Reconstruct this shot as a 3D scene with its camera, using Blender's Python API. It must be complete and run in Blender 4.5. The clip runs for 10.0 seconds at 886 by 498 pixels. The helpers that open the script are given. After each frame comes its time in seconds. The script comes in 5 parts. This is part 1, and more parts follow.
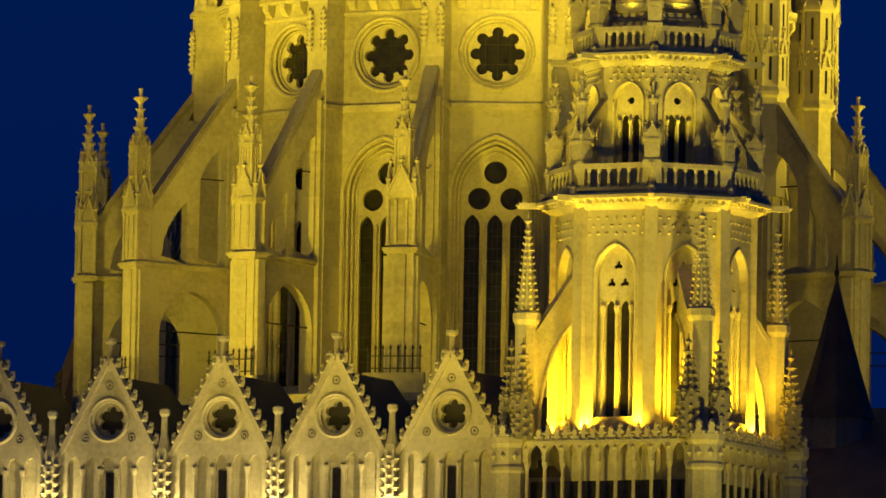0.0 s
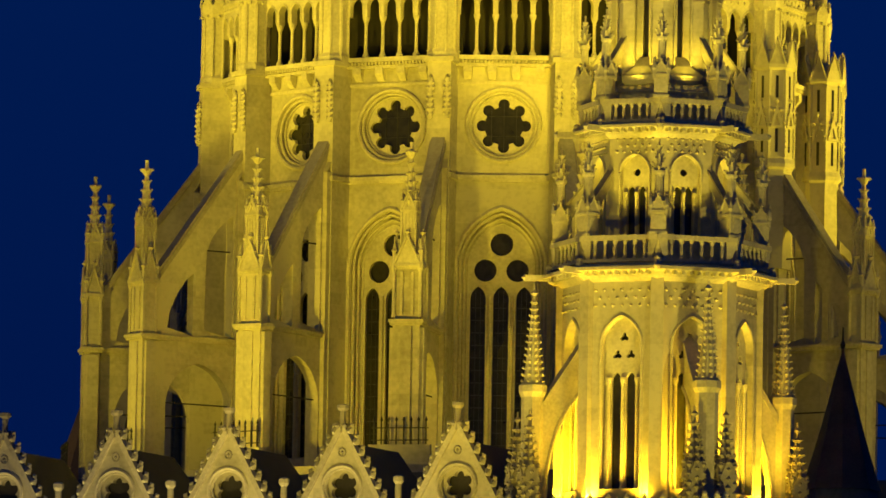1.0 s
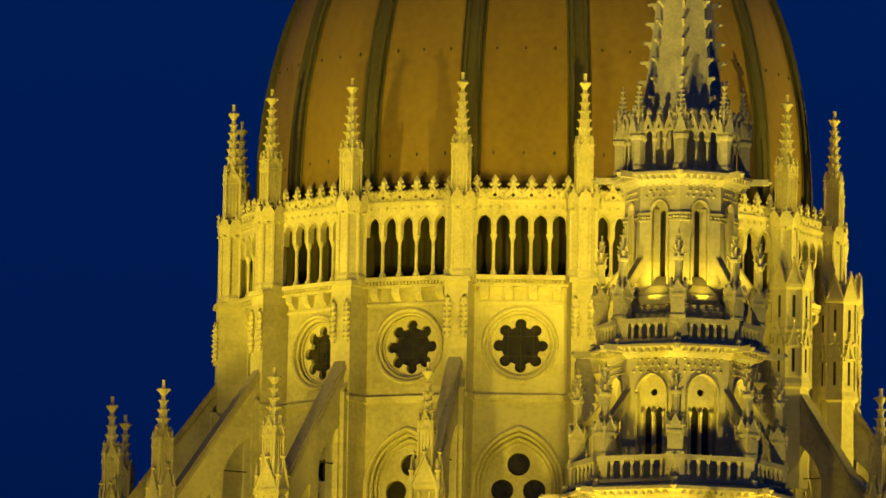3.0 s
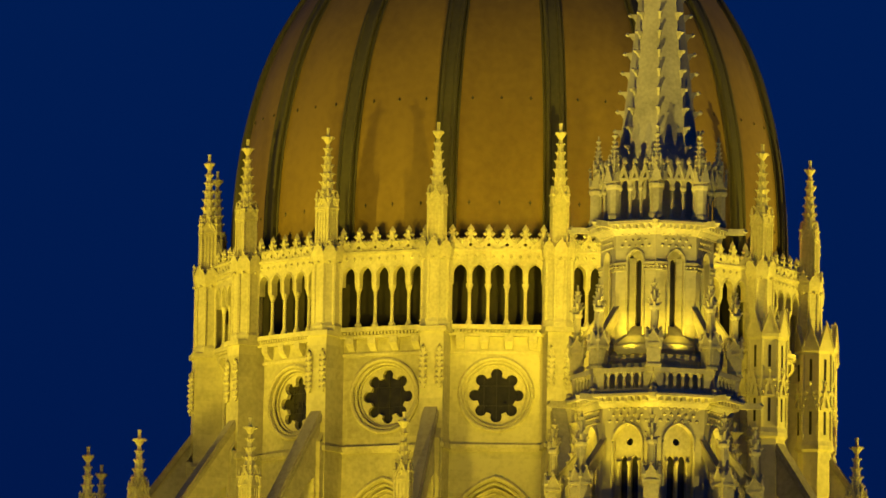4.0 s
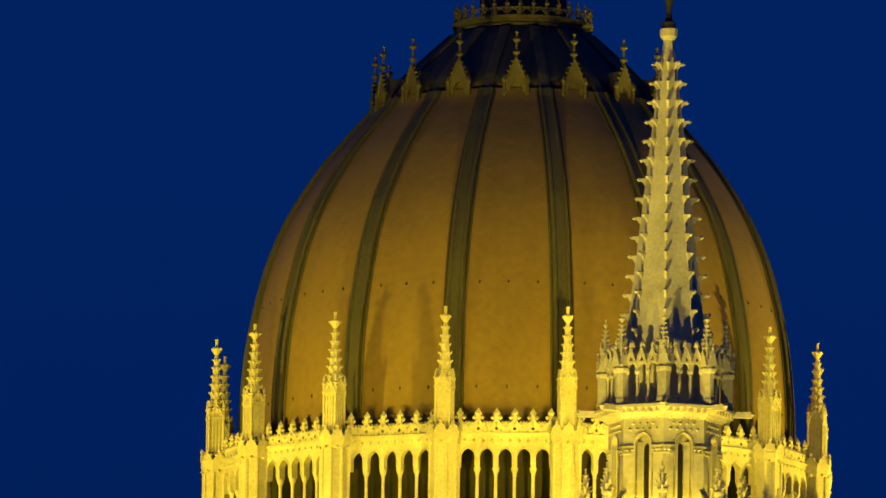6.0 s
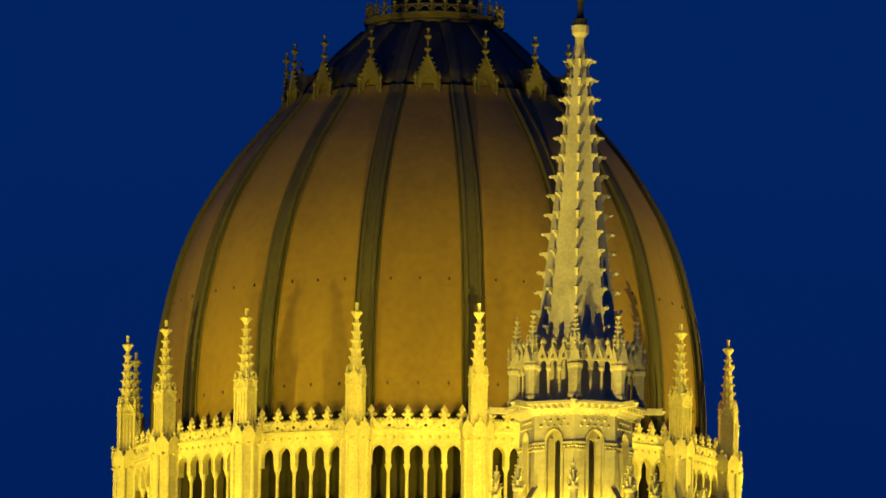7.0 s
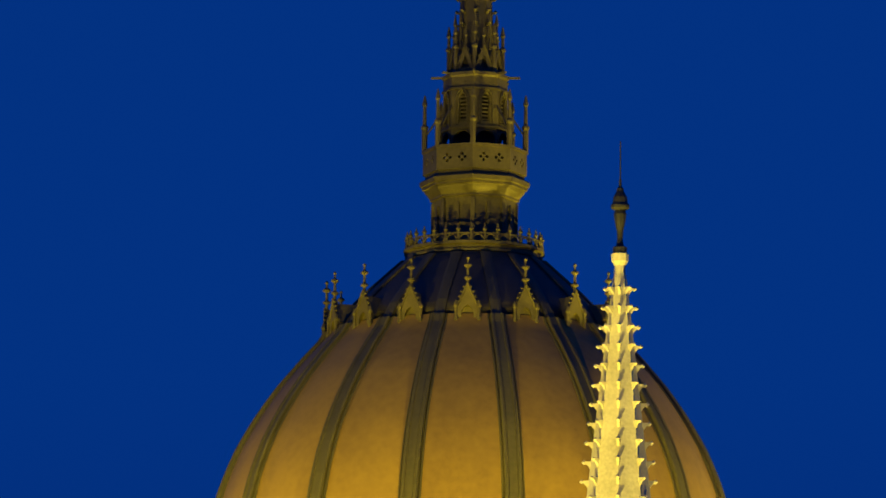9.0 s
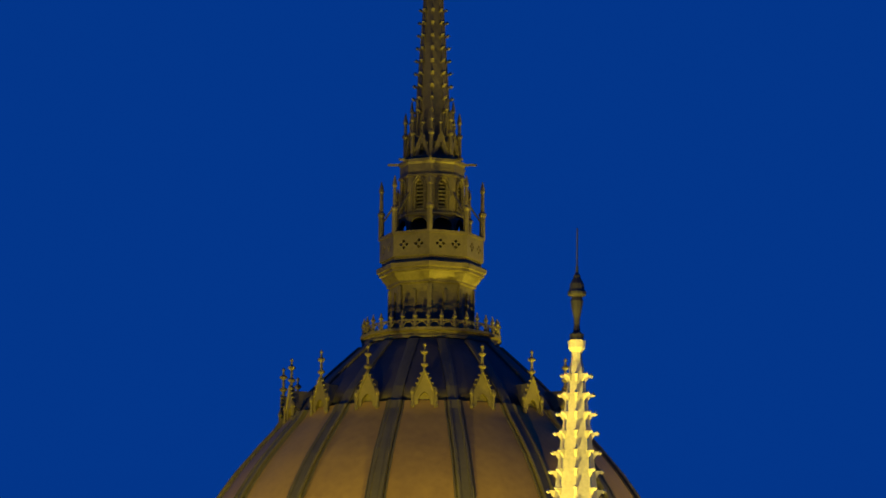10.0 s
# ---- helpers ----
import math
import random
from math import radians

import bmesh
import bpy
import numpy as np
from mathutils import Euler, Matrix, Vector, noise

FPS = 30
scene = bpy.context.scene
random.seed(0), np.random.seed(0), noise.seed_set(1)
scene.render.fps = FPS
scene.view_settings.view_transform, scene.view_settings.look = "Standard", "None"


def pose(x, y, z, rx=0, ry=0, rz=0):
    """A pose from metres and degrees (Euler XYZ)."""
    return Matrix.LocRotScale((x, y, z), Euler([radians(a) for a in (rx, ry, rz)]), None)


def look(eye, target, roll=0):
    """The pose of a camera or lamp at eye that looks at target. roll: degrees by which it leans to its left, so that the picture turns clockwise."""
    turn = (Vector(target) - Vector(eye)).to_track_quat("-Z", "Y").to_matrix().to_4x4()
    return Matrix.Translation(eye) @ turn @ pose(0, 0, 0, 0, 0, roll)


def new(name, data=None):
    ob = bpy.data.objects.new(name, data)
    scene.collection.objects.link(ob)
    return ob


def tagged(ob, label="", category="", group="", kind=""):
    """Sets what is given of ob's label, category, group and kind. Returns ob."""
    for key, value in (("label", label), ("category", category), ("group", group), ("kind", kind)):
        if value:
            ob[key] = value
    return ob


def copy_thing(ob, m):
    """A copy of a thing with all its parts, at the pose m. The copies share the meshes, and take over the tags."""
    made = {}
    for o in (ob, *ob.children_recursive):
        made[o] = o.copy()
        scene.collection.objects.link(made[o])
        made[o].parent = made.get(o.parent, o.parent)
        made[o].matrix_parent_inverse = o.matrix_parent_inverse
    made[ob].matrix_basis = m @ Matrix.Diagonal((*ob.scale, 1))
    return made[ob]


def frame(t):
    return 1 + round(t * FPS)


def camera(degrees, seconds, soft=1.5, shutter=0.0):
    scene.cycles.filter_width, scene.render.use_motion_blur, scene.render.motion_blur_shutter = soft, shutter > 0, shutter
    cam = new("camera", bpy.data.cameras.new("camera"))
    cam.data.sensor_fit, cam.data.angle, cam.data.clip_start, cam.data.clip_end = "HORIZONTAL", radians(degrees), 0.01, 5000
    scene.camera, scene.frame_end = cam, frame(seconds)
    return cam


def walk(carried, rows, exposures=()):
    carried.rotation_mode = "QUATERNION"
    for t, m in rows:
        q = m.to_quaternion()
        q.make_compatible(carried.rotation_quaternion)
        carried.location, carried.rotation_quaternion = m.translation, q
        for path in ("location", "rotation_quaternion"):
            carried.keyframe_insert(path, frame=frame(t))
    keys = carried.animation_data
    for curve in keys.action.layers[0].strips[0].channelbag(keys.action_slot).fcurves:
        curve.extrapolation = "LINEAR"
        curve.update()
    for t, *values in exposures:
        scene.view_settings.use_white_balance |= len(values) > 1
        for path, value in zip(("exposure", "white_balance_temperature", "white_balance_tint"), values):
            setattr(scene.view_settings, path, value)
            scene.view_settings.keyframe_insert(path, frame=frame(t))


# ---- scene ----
from mathutils.geometry import tessellate_polygon

# camera: a long lens on the far bank of the river, turning upwards where it stands
EYE = (0.0, -400.0, 6.0)
cam = camera(5.176, 10.0, soft=1.65)
# seconds, yaw, pitch, roll in degrees
ROWS = [
    (0.0, 0.3716, 5.5772, 0.986),
    (0.5, 0.2452, 5.7433, 0.991),
    (1.0, 0.4147, 5.9967, 1.025),
    (1.5, 0.5453, 6.3282, 1.050),
    (2.0, 0.5857, 6.6905, 1.060),
    (2.5, 0.5752, 6.9863, 1.052),
    (3.0, 0.5364, 7.2795, 1.031),
    (3.2, 0.5057, 7.3605, 1.018),
    (4.3, 0.3705, 7.6815, 0.938),
    (4.5, 0.3670, 7.7842, 0.921),
    (5.0, 0.4420, 8.1305, 0.852),
    (5.5, 0.5106, 8.5263, 0.799),
    (5.7, 0.5106, 8.6583, 0.785),
    (6.8, 0.0496, 8.5978, 0.750),
    (7.0, -0.0676, 8.6338, 0.737),
    (7.5, -0.0960, 8.8487, 0.645),
    (8.0, 0.1779, 9.2379, 0.563),
    (8.5, 0.2711, 9.5327, 0.535),
    (9.0, 0.1852, 9.9690, 0.487),
    (9.5, 0.0450, 10.2293, 0.444),
    (10.0, -0.0675, 10.4786, 0.399),
]
EXPOSURES = [(0.0, 0.0), (3.0, 0.0), (4.5, -0.02), (5.0, 0.08), (5.5, 0.33), (7.0, 0.42), (7.5, 0.48), (8.0, 0.76), (8.5, 1.03), (9.0, 1.34), (10.0, 1.55)]
walk(cam, [(t, pose(*EYE, 90 + p, 0, y) @ pose(0, 0, 0, 0, 0, r)) for t, y, p, r in ROWS], EXPOSURES)

# ---- world: blue dusk ----
world = bpy.data.worlds.new("dusk")
scene.world = world
world.use_nodes = True
wn, wl = world.node_tree.nodes, world.node_tree.links
wn.clear()
w_out, w_bg = wn.new("ShaderNodeOutputWorld"), wn.new("ShaderNodeBackground")
w_co, w_sep, w_ramp = wn.new("ShaderNodeTexCoord"), wn.new("ShaderNodeSeparateXYZ"), wn.new("ShaderNodeValToRGB")
w_ramp.color_ramp.elements[0].position, w_ramp.color_ramp.elements[0].color = 0.09, (0.0003, 0.0083, 0.068, 1)
w_ramp.color_ramp.elements[1].position, w_ramp.color_ramp.elements[1].color = 0.16, (0.0003, 0.0124, 0.087, 1)
wl.new(w_co.outputs["Generated"], w_sep.inputs[0])
wl.new(w_sep.outputs["Z"], w_ramp.inputs[0])
wl.new(w_ramp.outputs[0], w_bg.inputs[0])
w_bg.inputs[1].default_value = 1.0
wl.new(w_bg.outputs[0], w_out.inputs[0])

# ---- plan ----
TURN = -24.875                      # the river front against the line of sight
AXIS = (0.0, 0.0)                   # the dome's axis
TOWER = (5.5, -35.63)               # the corner tower's axis
SODIUM = (1.0, 0.72, 0.034)
WARM = (1.0, 0.76, 0.11)
DEEP = (1.0, 0.60, 0.012)
PALE = (1.0, 0.75, 0.25)


def at(r, th, z, centre=AXIS):
    """Pose on a ring: x along the ring, y inwards, z up."""
    a = radians(th)
    return pose(centre[0] + r * math.sin(a), centre[1] - r * math.cos(a), z, 0, 0, th)


def plan(xb, yb, z=0.0):
    """Pose in the building's own plan: x along the river front, y away from the river."""
    a = radians(TURN)
    return pose(xb * math.cos(a) - yb * math.sin(a), xb * math.sin(a) + yb * math.cos(a), z, 0, 0, TURN)


def flood(name, place, target, watts, size=60, colour=SODIUM, blend=0.8, radius=0.25):
    data = bpy.data.lights.new(name, "SPOT")
    data.energy, data.color, data.spot_size, data.spot_blend, data.shadow_soft_size = watts, colour, radians(size), blend, radius
    ob = new(name, data)
    ob.matrix_world = look(place, target)
    return ob


def ring_xyz(r, th, z, centre=AXIS):
    return tuple(at(r, th, z, centre).translation)


# floodlights high on the four corner towers and the south roof, trained on the dome and its gallery
for place, kw in ((ring_xyz(3.5, 172, 50.7, TOWER), 18), ((-28.4, -17.3, 50.7), 20), ((28.4, 17.3, 50.7), 42), ((-5.1, 32.8, 50.7), 26), ((38.0, -10.0, 41), 64)):
    flood("dome_floodlight", place, (place[0] * 0.3, place[1] * 0.3, 59.3), kw * 1200, 54, SODIUM, 1.0, 0.2)
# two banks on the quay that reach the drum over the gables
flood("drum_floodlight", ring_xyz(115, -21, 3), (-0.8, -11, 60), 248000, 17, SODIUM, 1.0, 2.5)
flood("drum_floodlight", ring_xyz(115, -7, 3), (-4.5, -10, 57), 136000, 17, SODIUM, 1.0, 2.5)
# floodlights on the main roof round the drum
for th, kw in ((-96, 1.2), (-62, 5.0), (-30, 8.0), (8, 4.0), (45, 2.2), (85, 1.6)):
    flood("roof_floodlight", ring_xyz(28.5, th, 37.4), ring_xyz(15, th, 46.5), kw * 1000, 95, SODIUM, 1.0, 0.3)
# lamps standing on the tower's terrace and in its galleries
for th in (-87, -42, -8, 48, 82):
    flood("terrace_lamp", ring_xyz(3.89, th, 34.7, TOWER), ring_xyz(3.5, th, 38.4, TOWER), 1450, 140, DEEP, 1.0, 0.08)
for th in (-69.9, 20.1, 110.1):
    flood("terrace_lamp", ring_xyz(4.3, th, 34.7, TOWER), ring_xyz(3.3, th, 38.0, TOWER), 3300, 120, DEEP, 1.0, 0.2)
for th in (-70, -25, 20, 65):
    flood("window_lamp", ring_xyz(3.85, th, 36.0, TOWER), ring_xyz(3.25, th, 41.2, TOWER), 700, 38, SODIUM, 1.0, 0.12)
    flood("gallery_lamp", ring_xyz(3.35, th, 44.75, TOWER), ring_xyz(2.2, th, 48.4, TOWER), 420, 70, SODIUM, 1.0, 0.15)
    flood("upper_gallery_lamp", ring_xyz(2.80, th, 50.5, TOWER), ring_xyz(2.0, th, 52.8, TOWER), 300, 118, SODIUM, 1.0, 0.2)
# floodlights at the tower's foot and along the quay, plus an added spire spot
flood("foot_floodlight", ring_xyz(36, -36, 3, TOWER), (5.5, -36, 57), 84000, 36, SODIUM, 1.0, 0.4)
flood("foot_floodlight", ring_xyz(36, 26, 3, TOWER), (6.5, -36, 57), 66000, 40, WARM, 1.0, 0.4)
# extra narrow spot without a known source, added to brighten spire and crown
flood("spire_floodlight", ring_xyz(62, -24, 3, TOWER), (5.4, -35.6, 64.5), 200000, 16, WARM, 1.0, 0.4)
flood("quay_floodlight", ring_xyz(78, -30, 3, TOWER), (4.5, -36, 46), 14000, 20, SODIUM, 1.0, 0.5)
for i in range(4):
    flood("front_floodlight", tuple(plan(12 - 8 * i, -56, 3).translation), tuple(plan(10 - 8 * i, -33, 35).translation), (18000, 15000, 10000, 8000)[i], 36, PALE, 0.9, 0.4)
# small lamps at the feet of the gables
for i in range(6):
    flood("gable_lamp", tuple(plan(13.23 + 2.385 - 4.77 * i, -34.1, 31.4).translation), tuple(plan(13.23 + 2.385 - 4.77 * i, -33.2, 35).translation), 420, 150, PALE, 1.0, 0.1)


# ---- materials ----
def material(name):
    m = bpy.data.materials.new(name)
    m.use_nodes = True
    return m, m.node_tree.nodes, m.node_tree.links, m.node_tree.nodes["Principled BSDF"]


def surface(name, dark, light, grain=6.0, stain=0.5, rough=0.85, bump=0.25, metal=0.0, streak=False, blocks=0.0):
    """Two-scale variation: stains as large as metres, grain of centimetres, and a bump."""
    m, n, l, b = material(name)
    geo, big, small, mix, ramp, bmp = (n.new("ShaderNodeNewGeometry"), n.new("ShaderNodeTexNoise"), n.new("ShaderNodeTexNoise"),
                                       n.new("ShaderNodeMath"), n.new("ShaderNodeValToRGB"), n.new("ShaderNodeBump"))
    mp = n.new("ShaderNodeMapping")
    l.new(geo.outputs["Position"], mp.inputs["Vector"])
    if streak:
        mp.inputs["Scale"].default_value = (1, 1, 0.22)
    big.inputs["Scale"].default_value, big.inputs["Detail"].default_value = stain, 6
    small.inputs["Scale"].default_value, small.inputs["Detail"].default_value = grain, 8
    l.new(mp.outputs[0], big.inputs["Vector"])
    l.new(geo.outputs["Position"], small.inputs["Vector"])
    info = n.new("ShaderNodeObjectInfo")
    mix.operation = "MULTIPLY_ADD"
    mix.inputs[1].default_value = 0.45
    half = n.new("ShaderNodeMath")
    half.operation = "MULTIPLY_ADD"
    half.inputs[1].default_value = 0.6
    ran = n.new("ShaderNodeMath")
    ran.operation = "MULTIPLY"
    ran.inputs[1].default_value = 0.10
    l.new(info.outputs["Random"], ran.inputs[0])
    l.new(ran.outputs[0], half.inputs[2])
    l.new(big.outputs["Fac"], half.inputs[0])
    l.new(small.outputs["Fac"], mix.inputs[0])
    l.new(half.outputs[0], mix.inputs[2])
    ramp.color_ramp.elements[0].position, ramp.color_ramp.elements[0].color = 0.33, (*dark, 1)
    ramp.color_ramp.elements[1].position, ramp.color_ramp.elements[1].color = 0.72, (*light, 1)
    if blocks:
        # ashlar: every course and block slightly different
        sep, add, white, comb = n.new("ShaderNodeSeparateXYZ"), n.new("ShaderNodeMath"), n.new("ShaderNodeTexWhiteNoise"), n.new("ShaderNodeCombineXYZ")
        l.new(geo.outputs["Position"], sep.inputs[0])
        course, block, shift, amp = (n.new("ShaderNodeMath") for _ in range(4))
        course.operation, course.inputs[1].default_value = "SNAP", 0.46
        l.new(sep.outputs["Z"], course.inputs[0])
        add.operation = "ADD"
        l.new(sep.outputs["X"], add.inputs[0])
        l.new(sep.outputs["Y"], add.inputs[1])
        shift.operation, shift.inputs[1].default_value = "MULTIPLY_ADD", 1.37
        l.new(course.outputs[0], shift.inputs[0])
        l.new(add.outputs[0], shift.inputs[2])
        block.operation, block.inputs[1].default_value = "SNAP", 1.05
        l.new(shift.outputs[0], block.inputs[0])
        l.new(course.outputs[0], comb.inputs["X"])
        l.new(block.outputs[0], comb.inputs["Y"])
        white.noise_dimensions = "2D"
        l.new(comb.outputs[0], white.inputs["Vector"])
        amp.operation, amp.inputs[1].default_value = "MULTIPLY_ADD", blocks
        l.new(white.outputs["Value"], amp.inputs[0])
        l.new(mix.outputs[0], amp.inputs[2])
        l.new(amp.outputs[0], ramp.inputs[0])
    else:
        l.new(mix.outputs[0], ramp.inputs[0])
    l.new(ramp.outputs[0], b.inputs["Base Color"])
    bmp.inputs["Strength"].default_value, bmp.inputs["Distance"].default_value = bump, 0.05
    l.new(mix.outputs[0], bmp.inputs["Height"])
    l.new(bmp.outputs[0], b.inputs["Normal"])
    b.inputs["Roughness"].default_value, b.inputs["Metallic"].default_value = rough, metal
    return m


STONE = surface("limestone", (0.27, 0.247, 0.175), (0.56, 0.525, 0.385), 5.0, 0.45, 0.9, 0.35, streak=True, blocks=0.12)
TRIM = surface("carved_limestone", (0.31, 0.285, 0.205), (0.62, 0.58, 0.43), 8.0, 0.8, 0.9, 0.4)
# dull grey stone, for worn pieces and for shade painted into the colour
WORN_SHADED = surface("weathered_shaded_stone", (0.16, 0.15, 0.13), (0.34, 0.31, 0.26), 6.0, 0.7, 0.92, 0.4, streak=True)
# wear and the lack of light on upward faces, both in one tone
COPING = surface("worn_shaded_stone", (0.21, 0.195, 0.15), (0.42, 0.385, 0.30), 6.0, 0.7, 0.92, 0.4, streak=True)
SLATE = surface("slate", (0.015, 0.014, 0.015), (0.038, 0.034, 0.033), 10.0, 1.2, 0.6, 0.4)
TILE = surface("brown_roof", (0.09, 0.055, 0.038), (0.17, 0.11, 0.072), 10.0, 1.0, 0.8, 0.4)
COPPER = surface("brown_copper", (0.118, 0.076, 0.016), (0.196, 0.133, 0.028), 3.0, 0.35, 0.55, 0.12, 0.0, streak=True)
PATINA = surface("dark_lead", (0.030, 0.028, 0.015), (0.065, 0.060, 0.033), 5.0, 0.8, 0.6, 0.2, streak=True)
METAL = surface("gilded_zinc", (0.033, 0.029, 0.014), (0.088, 0.078, 0.038), 8.0, 1.2, 0.6, 0.3)
IRON = surface("black_iron", (0.012, 0.012, 0.012), (0.03, 0.03, 0.03), 20.0, 2.0, 0.6, 0.1)
GLASS = surface("dark_leaded_glass", (0.012, 0.012, 0.011), (0.034, 0.032, 0.027), 4.0, 2.0, 0.18, 0.15)
# near-black colour that stands in for the unlit space behind open arches
INNER_SHADE = surface("inner_shade", (0.012, 0.011, 0.009), (0.03, 0.026, 0.02), 4.0, 0.8, 0.95, 0.2)
EARTH = surface("asphalt_ground", (0.035, 0.035, 0.036), (0.06, 0.06, 0.06), 3.0, 0.05, 0.9, 0.2)


# ---- mesh tools ----
class Geo:
    """Collects vertices and faces of one mesh."""

    def __init__(self):
        self.v, self.f = [], []

    def add(self, verts, faces, m=None):
        k = len(self.v)
        self.v += [tuple(m @ Vector(p)) for p in verts] if m else [tuple(p) for p in verts]
        self.f += [tuple(i + k for i in q) for q in faces]
        return self

    def box(self, x0, x1, y0, y1, z0, z1, m=None, taper=1.0):
        cx, cy = (x0 + x1) / 2, (y0 + y1) / 2
        v = [(x0, y0, z0), (x1, y0, z0), (x1, y1, z0), (x0, y1, z0)]
        v += [(cx + (x - cx) * taper, cy + (y - cy) * taper, z1) for x, y, _ in v]
        return self.add(v, [(3, 2, 1, 0), (4, 5, 6, 7), (0, 1, 5, 4), (1, 2, 6, 5), (2, 3, 7, 6), (3, 0, 4, 7)], m)

    def lathe(self, profile, n=12, m=None, phase=0.0):
        """profile of (r, z); closed at both ends; n sides, the first corner at phase degrees from -y."""
        v, f = [], []
        for r, z in profile:
            for i in range(n):
                a = radians(phase + 360 * i / n)
                v.append((r * math.sin(a), -r * math.cos(a), z))
        for j in range(len(profile) - 1):
            for i in range(n):
                k = (i + 1) % n
                f.append((j * n + i, j * n + k, (j + 1) * n + k, (j + 1) * n + i))
        f.append(tuple(range(n - 1, -1, -1)))
        f.append(tuple((len(profile) - 1) * n + i for i in range(n)))
        return self.add(v, f, m)

    def plate(self, outer, holes, y0, y1, m=None):
        """A slab in the xz plane from y0 to y1 with holes right through it."""
        loops = [list(outer)] + [list(h) for h in holes]
        flat = [p for lp in loops for p in lp]
        n = len(flat)
        tris = tessellate_polygon([[Vector((x, z, 0)) for x, z in lp] for lp in loops])
        v = [(x, y0, z) for x, z in flat] + [(x, y1, z) for x, z in flat]
        f = []
        for t in tris:
            (ax, az), (bx, bz), (cx, cz) = (flat[i] for i in t)
            if (bx - ax) * (cz - az) - (bz - az) * (cx - ax) < 0:
                t = (t[0], t[2], t[1])
            f.append(tuple(t))
            f.append(tuple(i + n for i in reversed(t)))
        k = 0
        for lp in loops:
            c = len(lp)
            for i in range(c):
                f.append((k + i, k + (i + 1) % c, n + k + (i + 1) % c, n + k + i))
            k += c
        return self.add(v, f, m)

    def tube(self, path, r, n=6, closed=False, m=None):
        """A round moulding along points (x, y, z)."""
        pts = [Vector(p) for p in path]
        v, f, c = [], [], len(pts)
        for i, p in enumerate(pts):
            a = pts[(i - 1) % c] if closed or i else p
            b = pts[(i + 1) % c] if closed or i < c - 1 else p
            q = (b - a).to_track_quat("Z", "Y").to_matrix()
            for j in range(n):
                w = 2 * math.pi * j / n
                v.append(p + q @ Vector((r * math.cos(w), r * math.sin(w), 0)))
        for i in range(c if closed else c - 1):
            for j in range(n):
                f.append((i * n + j, i * n + (j + 1) % n, (i + 1) % c * n + (j + 1) % n, (i + 1) % c * n + j))
        if not closed:
            f += [tuple(range(n - 1, -1, -1)), tuple((c - 1) * n + j for j in range(n))]
        return self.add(v, f, m)

    def knob(self, x, y, z, r, h=None, m=None):
        """A leafy bud: an octahedron with a waist."""
        h = h or r
        return self.add([(x + r, y, z), (x, y + r, z), (x - r, y, z), (x, y - r, z), (x, y, z + h), (x, y, z - h)],
                        [(0, 1, 4), (1, 2, 4), (2, 3, 4), (3, 0, 4), (1, 0, 5), (2, 1, 5), (3, 2, 5), (0, 3, 5)], m)

    def crocket(self, r, z, s, drop, m=None):
        """A hooked leaf: a wedge growing out of a spire of radius r, with a curled tip."""
        a = s * 0.42
        self.add([(-a, -r * 0.8, z - drop), (a, -r * 0.8, z - drop), (a, -(r + s), z), (-a, -(r + s), z), (-a, -r * 0.6, z + 0.3 * s), (a, -r * 0.6, z + 0.3 * s)],
                 [(0, 1, 2, 3), (3, 2, 5, 4), (0, 3, 4), (1, 5, 2), (0, 4, 5, 1)], m)
        return self.knob(0, -(r + s * 0.95), z + 0.1 * s, s * 0.62, s * 0.6, m)

    def mesh(self, name, mat, smooth=False):
        me = bpy.data.meshes.new(name)
        me.from_pydata(self.v, [], self.f)
        me.validate()
        me.materials.append(mat)
        if smooth:
            me.shade_smooth()
        me.update()
        return me


def part(name, data, parent, mat=None, label="", m=None, smooth=False):
    """One mesh object under a thing or under a part."""
    me = data.mesh(name, mat, smooth) if isinstance(data, Geo) else data
    ob = new(name, me)
    ob.parent = parent
    if m is not None:
        ob.matrix_local = m
    if label:
        ob["label"] = label
    return ob


def thing(name, label, category, m=None, group="", kind=""):
    ob = new(name)
    ob.empty_display_size = 0.5
    if m is not None:
        ob.matrix_world = m
    return tagged(ob, label, category, group, kind)


def arc(cx, cz, r, a0, a1, n):
    return [(cx + r * math.cos(radians(a0 + (a1 - a0) * i / n)), cz + r * math.sin(radians(a0 + (a1 - a0) * i / n))) for i in range(n + 1)]


def circle(cx, cz, r, n=24):
    return arc(cx, cz, r, 0, 360 - 360 / n, n - 1)


def foil(cx, cz, lobes, dist, r, turn=0.0, n=7):
    """A foiled opening: a wheel of round lobes."""
    out = []
    half = 180 / lobes
    span = 118 if dist * math.sin(radians(half)) >= r else 180 - math.degrees(math.acos(dist * math.sin(radians(half)) / r)) - (90 - half)
    span = max(70, min(125, span))
    for i in range(lobes):
        a = turn + 360 * i / lobes
        x, z = cx + dist * math.cos(radians(a)), cz + dist * math.sin(radians(a))
        out += arc(x, z, r, a - span, a + span, n)
    return out


def pointed(cx, half, z0, spring, rise=1.0, n=7):
    """A pointed arch opening, anticlockwise from its lower left corner; rise: arc radius over the full width."""
    r = 2 * half * rise
    a_top = math.degrees(math.acos((r - half) / r))
    right = arc(cx + half - r, spring, r, 0, a_top, n)
    left = [(2 * cx - x, z) for x, z in reversed(right[:-1])]
    return [(cx - half, z0), (cx + half, z0)] + right + left


